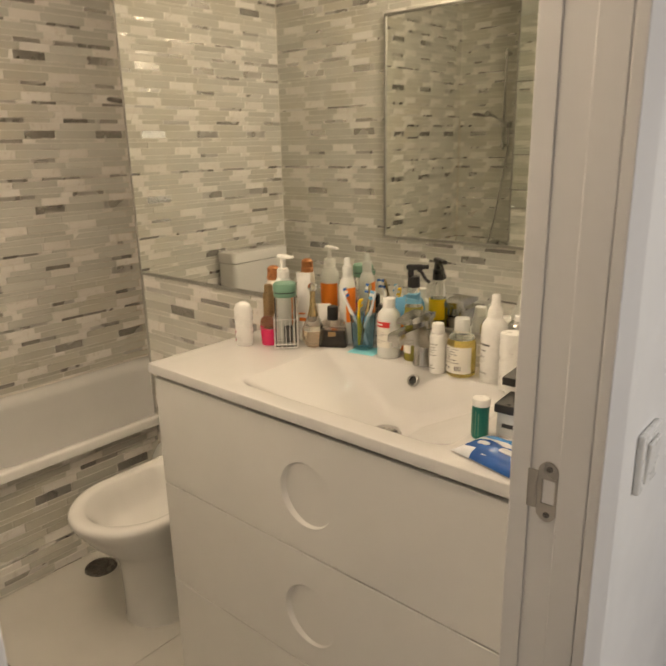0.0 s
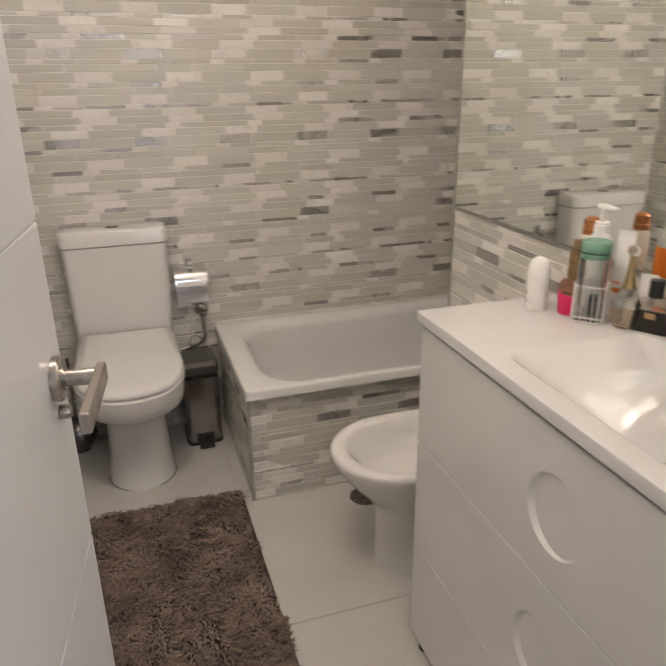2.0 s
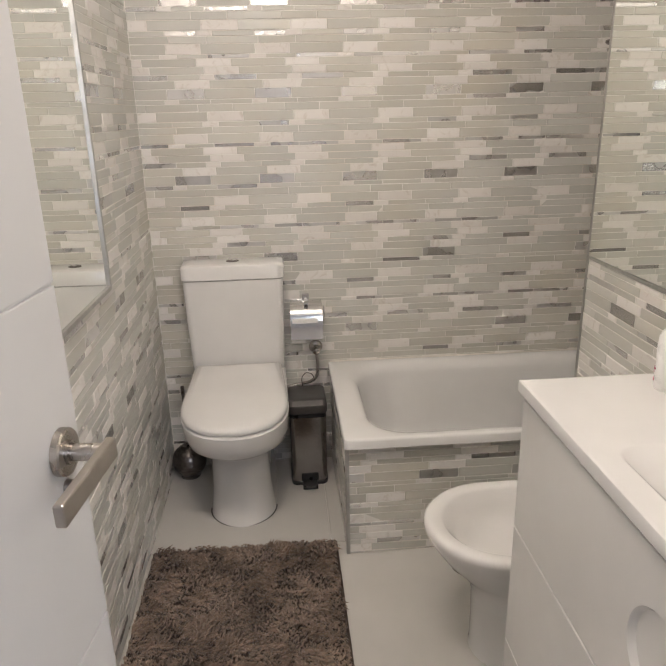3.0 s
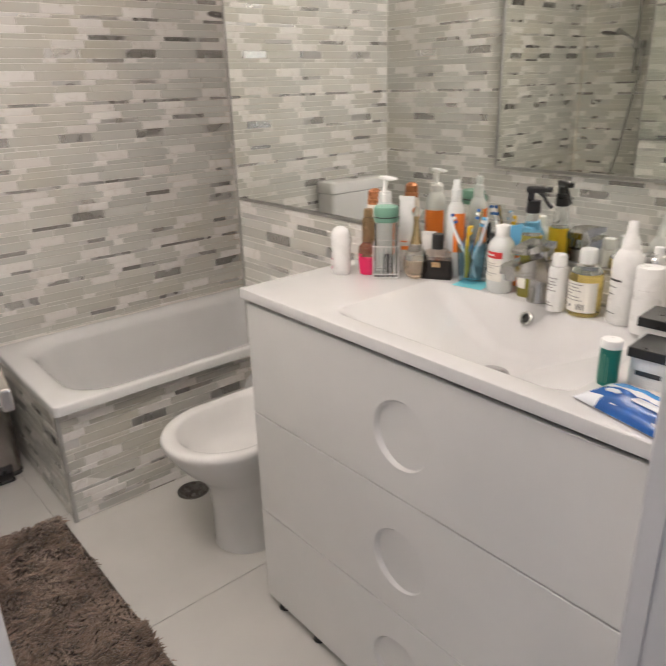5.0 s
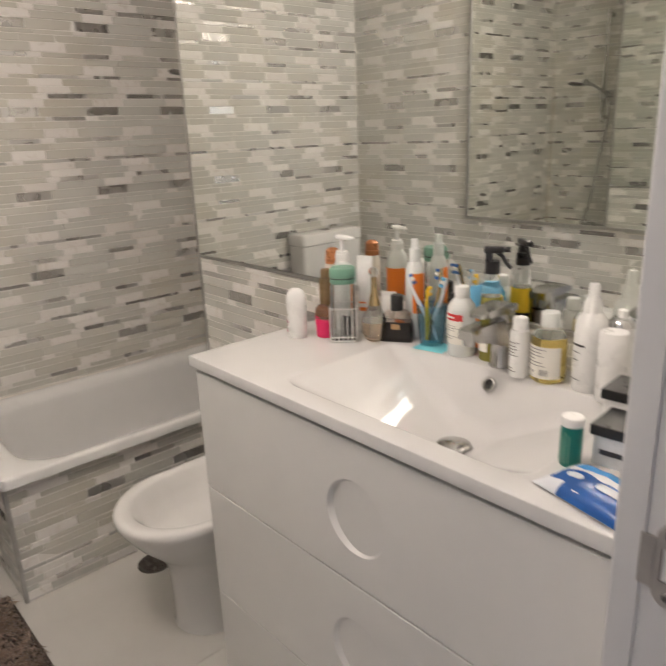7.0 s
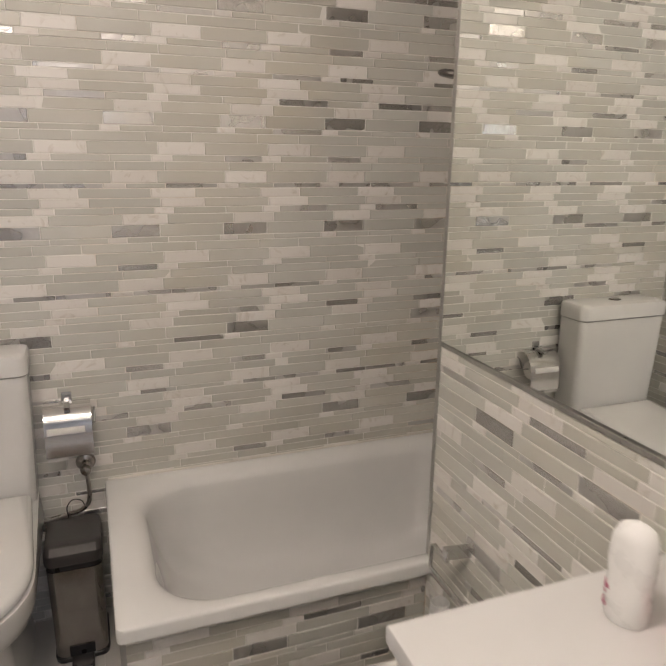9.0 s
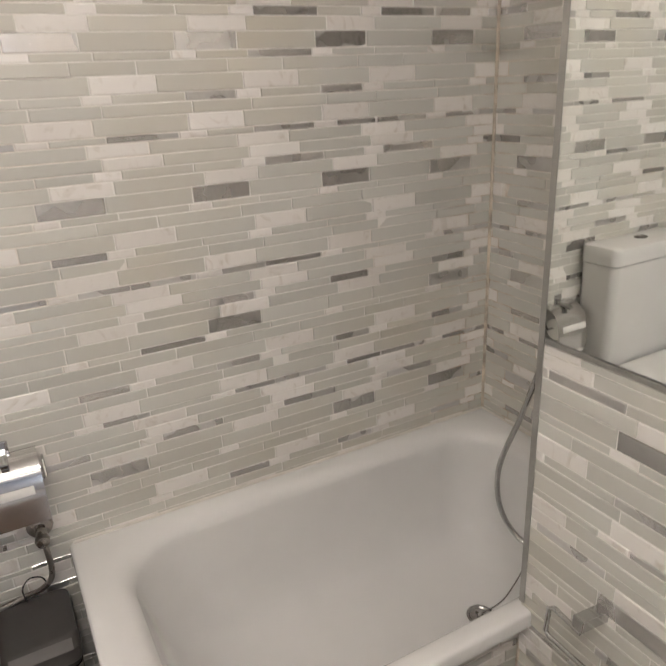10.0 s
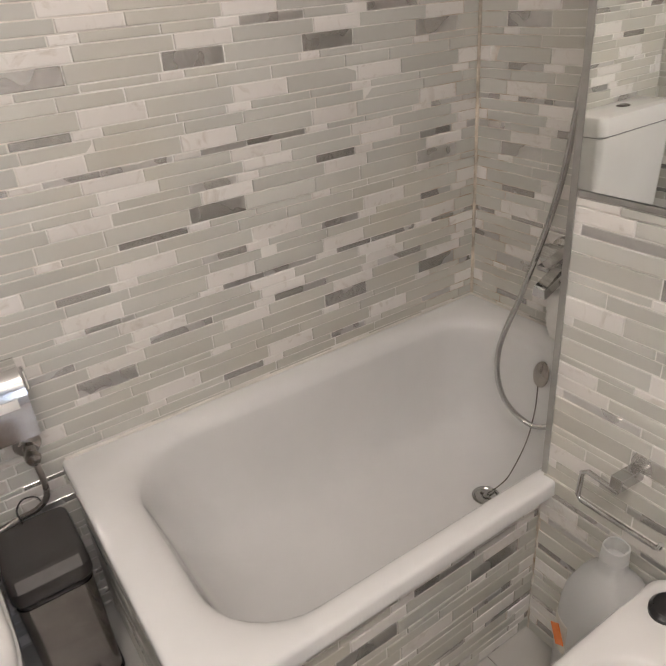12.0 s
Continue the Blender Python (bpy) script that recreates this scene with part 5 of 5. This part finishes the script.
o = bottle("roller_bottle", "slim clear bottle with a black cap", "bottle", -0.607, 1.376, 0)
turned(o, "bottle_body", ((0.0, 0.0), (0.0115, 0.0), (0.012, 0.003), (0.012, 0.084), (0.0, 0.085)), M_BLUECUP)
turned(o, "cap", ((0.0, 0.085), (0.0122, 0.085), (0.0122, 0.115), (0.011, 0.117), (0.0, 0.1175)), M_BLACK)
# nail polish remover
o = bottle("remover_bottle", "milky plastic bottle with a red and white label", "bottle", -0.560, 1.338, 0)
turned(o, "bottle_body", ((0.0, 0.0), (0.026, 0.0), (0.0285, 0.004), (0.0285, 0.098), (0.0265, 0.108), (0.017, 0.120), (0.0145, 0.123), (0.0, 0.124)), M_MILK)
turned(o, "cap", ((0.0, 0.122), (0.0152, 0.122), (0.0155, 0.124), (0.0150, 0.144), (0.0138, 0.146), (0.0, 0.1465)), M_WHITE)
part("label", curved_label(0.0285, 0.028, 0.092, FRONT - 12, FRONT + 75), M_LABEL, o, "white label")
part("label_band", curved_label(0.0288, 0.078, 0.092, FRONT - 12, FRONT + 75), M_RED, o, "red band")
text_bars(o, 0.0290, ((0.082, 0.088, 0.6),), FRONT - 4, FRONT + 70, M_LABEL)
text_bars(o, 0.0286, ((0.066, 0.0675, 0.7), (0.061, 0.0625, 0.9), (0.056, 0.0575, 0.6), (0.044, 0.0455, 0.8), (0.039, 0.0405, 0.5)), FRONT - 4, FRONT + 70, M_INK)
# trigger spray behind the tap
o = bottle("trigger_spray", "clear spray bottle of olive liquid with a black trigger", "spray bottle", -0.499, 1.352, 0)
turned(o, "liquid", ((0.0, 0.0), (0.0205, 0.0), (0.022, 0.004), (0.022, 0.11), (0.020, 0.132), (0.0, 0.132)), M_OLIVE, "olive liquid")
turned(o, "bottle_shoulder", ((0.0, 0.1323), (0.020, 0.1323), (0.0185, 0.145), (0.0130, 0.178), (0.0, 0.18)), M_CLEAR, "clear shoulder")
part("label", curved_label(0.022, 0.02, 0.075, -170, -70), M_LABEL, o, "white front label")
part("back_label", curved_label(0.022, 0.080, 0.131, 10, 170), M_YELLOW, o, "yellow back label")
part("back_band", curved_label(0.0222, 0.03, 0.079, 10, 170), M_BLACK, o, "black label band")
turned(o, "collar", ((0.0, 0.178), (0.0145, 0.178), (0.0150, 0.181), (0.0138, 0.203), (0.0, 0.204)), M_BLACK)
TRIG = pose(0, 0, 0.022, 0, 0, 122)
head = box(-0.008, 0.008, -0.022, 0.018, 0.196, 0.209, 0.004, 2)
box(-0.006, 0.006, 0.0, 0.014, 0.18, 0.198, bm=head)
part("spray_head", moved(head, TRIG), M_BLACK, o)
part("nozzle", moved(lathe(((0.0, 0.0), (0.0055, 0.0), (0.0055, 0.012), (0.0, 0.012)), 12), TRIG @ pose(0, -0.022, 0.203, 90)), M_BLACK, o)
part("trigger", moved(sweep(spline([(0, -0.008, 0.197), (0, -0.018, 0.190), (0, -0.025, 0.178), (0, -0.036, 0.166)], 4), 0.004, 8), TRIG), M_BLACK, o)
o = bottle("blue_packet", "blue packet of cleaning sponge with an orange flash", "packet", -0.548, 1.3935, 0)
part("packet_body", loft([rounded(-0.036, 0.036, -0.003, 0.003, 0.002, 0.0), rounded(-0.037, 0.037, -0.0065, 0.0015, 0.003, 0.02), rounded(-0.037, 0.037, -0.0075, 0.0015, 0.003, 0.06), rounded(-0.037, 0.037, -0.006, 0.0015, 0.003, 0.071)]), M_ORANGE, o, "orange lower half", 50)
part("sponge_top", loft([[(x, y, 0.0715 + z) for x, z in ((-w, 0.0), (w, 0.0), (w * 1.02, 0.030), (w * 0.94, 0.052), (w * 0.72, 0.064), (0.0, 0.069), (-w * 0.75, 0.063), (-w * 0.96, 0.049), (-w * 1.02, 0.026))] for y, w in ((0.0014, 0.034), (-0.0005, 0.036), (-0.0050, 0.036), (-0.0066, 0.033))]), M_LIGHTBLUE, o, "blue sponge", 50)
# small white bottle, oil bottle
o = bottle("small_white_bottle", "small white plastic bottle with fine print", "bottle", -0.404, 1.310, 0)
turned(o, "bottle_body", ((0.0, 0.0), (0.0175, 0.0), (0.0188, 0.003), (0.0188, 0.083), (0.0165, 0.091), (0.0, 0.092)), M_WHITE)
turned(o, "cap", ((0.0, 0.092), (0.0148, 0.092), (0.0150, 0.094), (0.0138, 0.112), (0.012, 0.115), (0.0, 0.1155)), M_WHITE)
text_bars(o, 0.0188, ((0.068, 0.070, 1.0), (0.061, 0.063, 0.8), (0.055, 0.057, 0.9), (0.049, 0.051, 0.7), (0.043, 0.045, 0.9), (0.018, 0.020, 0.6), (0.012, 0.014, 0.8)), FRONT - 20, FRONT + 65, M_INK)
o = bottle("oil_bottle", "clear glass bottle of golden oil with a printed label", "bottle", -0.355, 1.330, 0)
turned(o, "oil", ((0.0, 0.0), (0.029, 0.0), (0.0325, 0.004), (0.0325, 0.072), (0.0297, 0.084), (0.0, 0.084)), M_OIL, "golden oil")
turned(o, "glass_shoulder", ((0.0, 0.0843), (0.0297, 0.0843), (0.028, 0.0885), (0.019, 0.099), (0.0165, 0.103), (0.0, 0.104)), M_CLEAR, "clear glass")
turned(o, "cap", ((0.0, 0.103), (0.0172, 0.103), (0.0176, 0.105), (0.0170, 0.127), (0.0155, 0.130), (0.0, 0.1305)), M_MILK, "milky cap")
part("label", curved_label(0.0325, 0.010, 0.070, FRONT - 95, FRONT + 105), M_LABEL, o, "cream paper label")
text_bars(o, 0.0327, [(0.064 - 0.0062 * i, 0.066 - 0.0062 * i, (0.95, 0.8, 0.9, 0.6, 0.85)[i % 5]) for i in range(6)], FRONT - 40, FRONT + 60, M_INK)
for i in range(7):
    part("barcode_bar", curved_label(0.0327, 0.016, 0.027, FRONT + 38 + 4 * i, FRONT + 40 + 4 * i, seg=2, off=0.001), M_INK, o)
for i in range(3):
    part("print_mark", curved_label(0.0327, 0.019, 0.024, FRONT - 35 + 22 * i, FRONT - 28 + 22 * i, seg=3, off=0.001), M_INK, o)
# tall white spray, cans
o = bottle("white_spray_bottle", "tall white plastic spray bottle with a tapered nozzle", "spray bottle", -0.279, 1.334, 0)
turned(o, "bottle_body", ((0.0, 0.0), (0.0255, 0.0), (0.028, 0.004), (0.028, 0.115), (0.0265, 0.127), (0.0165, 0.142), (0.0, 0.143)), M_WHITE)
turned(o, "spray_top", ((0.0, 0.142), (0.0165, 0.142), (0.0155, 0.158), (0.0098, 0.170), (0.0088, 0.190), (0.007, 0.1925), (0.0, 0.193)), M_WHITE)
text_bars(o, 0.028, ((0.083, 0.089, 0.75), (0.072, 0.0735, 0.5), (0.058, 0.0595, 0.4), (0.022, 0.0235, 0.6)), FRONT - 10, FRONT + 60, M_GREY)
o = bottle("white_tub", "white cylindrical tub with a smooth cap", "tub", -0.228, 1.312, 0)
turned(o, "tub_body", ((0.0, 0.0), (0.0225, 0.0), (0.024, 0.003), (0.024, 0.082), (0.0, 0.082)), M_WHITE)
turned(o, "cap", ((0.0, 0.0825), (0.0245, 0.0825), (0.0245, 0.118), (0.022, 0.122), (0.0, 0.1225)), M_WHITE)
o = bottle("aerosol_can", "white aerosol can with a metal shoulder", "aerosol can", -0.240, 1.364, 0)
turned(o, "can", ((0.0, 0.0), (0.0235, 0.0), (0.024, 0.003), (0.024, 0.118), (0.0, 0.118)), M_WHITE)
turned(o, "shoulder", ((0.0, 0.118), (0.0238, 0.118), (0.0225, 0.126), (0.014, 0.134), (0.0, 0.135)), M_CHROME)
turned(o, "button", ((0.0, 0.134), (0.009, 0.134), (0.0085, 0.146), (0.0, 0.1475)), M_WHITE)
# tablets tube
o = bottle("tablet_tube", "teal tablet tube with a white stopper", "tablet tube", -0.163, 1.064, 0)
turned(o, "tube_body", ((0.0, 0.0), (0.0142, 0.0), (0.0148, 0.002), (0.0148, 0.060), (0.0, 0.060)), M_TEAL)
turned(o, "stopper", ((0.0, 0.060), (0.0156, 0.060), (0.0158, 0.062), (0.0158, 0.070), (0.0145, 0.0725), (0.0, 0.073)), M_WHITE, "white stopper")
for i in range(5):
    part("print_line", curved_label(0.0148, 0.006, 0.052 - 0.004 * (i % 3), FRONT - 40 + 22 * i, FRONT - 36 + 22 * i, seg=2, off=0.0008), M_GREEN, o)
# cosmetic jars with black lids
for jx, jy, w, h in ((-0.113, 1.122, 0.037, 0.060), (-0.140, 1.203, 0.037, 0.080)):
    o = bottle("cosmetic_jar", "square white jar with a black lid", "jar", jx, jy, 4)
    part("jar_body", loft([rounded(-w + 0.003, w - 0.003, -w + 0.003, w - 0.003, 0.006, z) for z in (0.0, h - 0.016)]), M_WHITE, o, "", 40)
    part("lid", box(-w, w, -w, w, h - 0.0155, h, 0.0012), M_BLACK, o, "glossy black lid")
    part("print_line", box(-w * 0.6, w * 0.4, -w + 0.0018, -w + 0.0028, h * 0.3, h * 0.42), M_GREY, o)
# wet wipes
o = bottle("wet_wipes", "blue and white film pack of wet wipes", "wet wipes", -0.078, 1.006, -14)
bm = bmesh.new()
nx, ny = 26, 16
top, low = [], []
for j in range(ny + 1):
    rt, rl = [], []
    for i in range(nx + 1):
        u, v = -1 + 2 * i / nx, -1 + 2 * j / ny
        swell = (1 - abs(u) ** 3) * (1 - abs(v) ** 4)
        ripple = 0.0016 * noise.noise((u * 5, v * 4, 1))
        rt.append(bm.verts.new((0.085 * u, 0.046 * v, 0.003 + 0.017 * max(0, swell) ** 0.6 + 2.2 * ripple * swell)))
        rl.append(bm.verts.new((0.085 * u, 0.046 * v, 0.0008 + 0.0016 * (1 - swell))))
    top.append(rt)
    low.append(rl)
for a, s in ((top, 1), (low, -1)):
    for r0, r1 in zip(a, a[1:]):
        for i in range(nx):
            q = (r0[i], r0[i + 1], r1[i + 1], r1[i])
            f = bm.faces.new(q if s > 0 else q[::-1])
            c = f.calc_center_median()
            f.material_index = 1 if c.x < -0.074 or c.y < -0.0435 or (c.x < -0.045 and c.y < -0.03) else (2 if c.y > 0.016 else (1 if 0.006 < c.y < 0.016 else 0))
rim = lambda a: a[0] + [r[-1] for r in a[1:]] + a[-1][-2::-1] + [r[0] for r in a[-2:0:-1]]
ra, rb = rim(top), rim(low)
for i in range(len(ra)):
    j = (i + 1) % len(ra)
    bm.faces.new((ra[j], ra[i], rb[i], rb[j])).material_index = 1
part("film", bm, (M_WIPEBLUE, M_WIPELIGHT, M_SKYFILM), o, "", 60)
part("print_mark", moved(lathe(((0.0, 0.0), (0.0095, 0.0), (0.0088, 0.0012), (0.0, 0.0014)), 20, 1.35, 0.75), pose(-0.048, -0.008, 0.0180, 2, -8)), M_WIPELIGHT, o)
part("reseal_flap", moved(loft([rounded(-0.026, 0.060, -0.0065, 0.0065, 0.006, 0.0), rounded(-0.027, 0.061, -0.0072, 0.0072, 0.0065, 0.0008), rounded(-0.026, 0.060, -0.0065, 0.0065, 0.006, 0.0016)]), pose(0.014, -0.009, 0.0205, 1)), M_WIPELIGHT, o, "white reseal flap", 40)
for k in range(9):
    part("print_line", moved(box(0.0, 0.0045 + 0.003 * (k % 3), -0.0022, 0.0022, 0.0, 0.0012), pose(-0.055 + 0.0135 * k, -0.0365, 0.0118 + 0.0016 * min(1, k / 2), 38)), M_WIPELIGHT, o)


# ---- floor tiles and mosaic pieces ----
floor = bpy.data.objects["floor"]
FT = 0.66
for i in range(-2, 3):
    for j in range(-2, 3):
        x0, x1 = max(-1.12 + i * FT, XF - 0.005), min(-1.12 + (i + 1) * FT, XH)
        y0, y1 = max(0.62 + j * FT, YL - 0.005), min(0.62 + (j + 1) * FT, YT)
        if x1 - x0 > 0.02 and y1 - y0 > 0.02:
            part("floor_tile", box(x0 + 0.001, x1 - 0.001, y0 + 0.001, y1 - 0.001, -0.012, 0.0, 0.0008, 1), M_FLOOR, floor)

walls = {k: bpy.data.objects[k] for k in ("wall_west", "wall_south", "wall_north", "wall_tap")}
STRIP = "pale green glass, white marble and steel strip mosaic"
mosaic(walls["wall_west"], STRIP, (XF, 0, 0), (0, 1, 0), (1, 0, 0), (YL, YT), (0.0, CEIL), 1.045, 1.207, lambda u, v: 0.75 < u < 1.75 and 0.455 < v < 1.3, 1)
mosaic(walls["wall_south"], STRIP, (0, YL, 0), (-1, 0, 0), (0, 1, 0), (0.002, -XF), (0.0, CEIL), 1.12, 1.207, lambda u, v: u > 1.75 and 0.3 < v < 1.6, 2)
mosaic(walls["wall_north"], STRIP, (0, YM, 0), (1, 0, 0), (0, -1, 0), (XE + 0.001, XD - 0.001), (0.0, 0.9895), -1.547, 0.902, lambda u, v: u < -0.95, 3)
mosaic(walls["wall_tap"], STRIP, (0, YT, 0), (1, 0, 0), (0, -1, 0), (XF, XE + 0.008), (0.0, CEIL), -2.282, 1.207, lambda u, v: u < -1.9 and 0.4 < v < 1.5, 4)
mosaic(surround, STRIP, (XP, 0, 0), (0, 1, 0), (1, 0, 0), (TUB_Y0 + 0.009, YM + 0.002), (0.0, RIM - 0.038), 0.908, 0.307, lambda u, v: True, 5)
mosaic(surround_end, STRIP, (0, TUB_Y0 + 0.0085, 0), (1, 0, 0), (0, -1, 0), (XF, XP - 0.001), (0.0, RIM - 0.038), -2.2, 0.307, lambda u, v: True, 6)
# the far side of the recess corner and the strip above the mirror
structure(part("recess_cheek", box(XE + 0.001, XE + 0.009, YM + 0.009, YT, 0.0, CEIL), M_MARBLE), "pale tiled cheek of the bath recess", "wall")
structure(part("wall_above_mirror", box(XE + 0.012, XD - 0.002, YM, YM + 0.0125, 2.253, CEIL), M_MARBLE), "pale tiled strip above the mirror", "wall")
structure(part("wall_east_tiles", box(XD - 0.008, XD - 0.0005, YL, OY0 - 0.02, 0, CEIL), M_MARBLE), "pale tiled wall behind the door", "wall")
structure(part("wall_doorway_tiles", box(XJ - 0.002, XJ - 0.0005, OY1 + 0.02, YM - 0.001, 0, CEIL), M_MARBLE), "pale tiled wall beside the vanity", "wall")
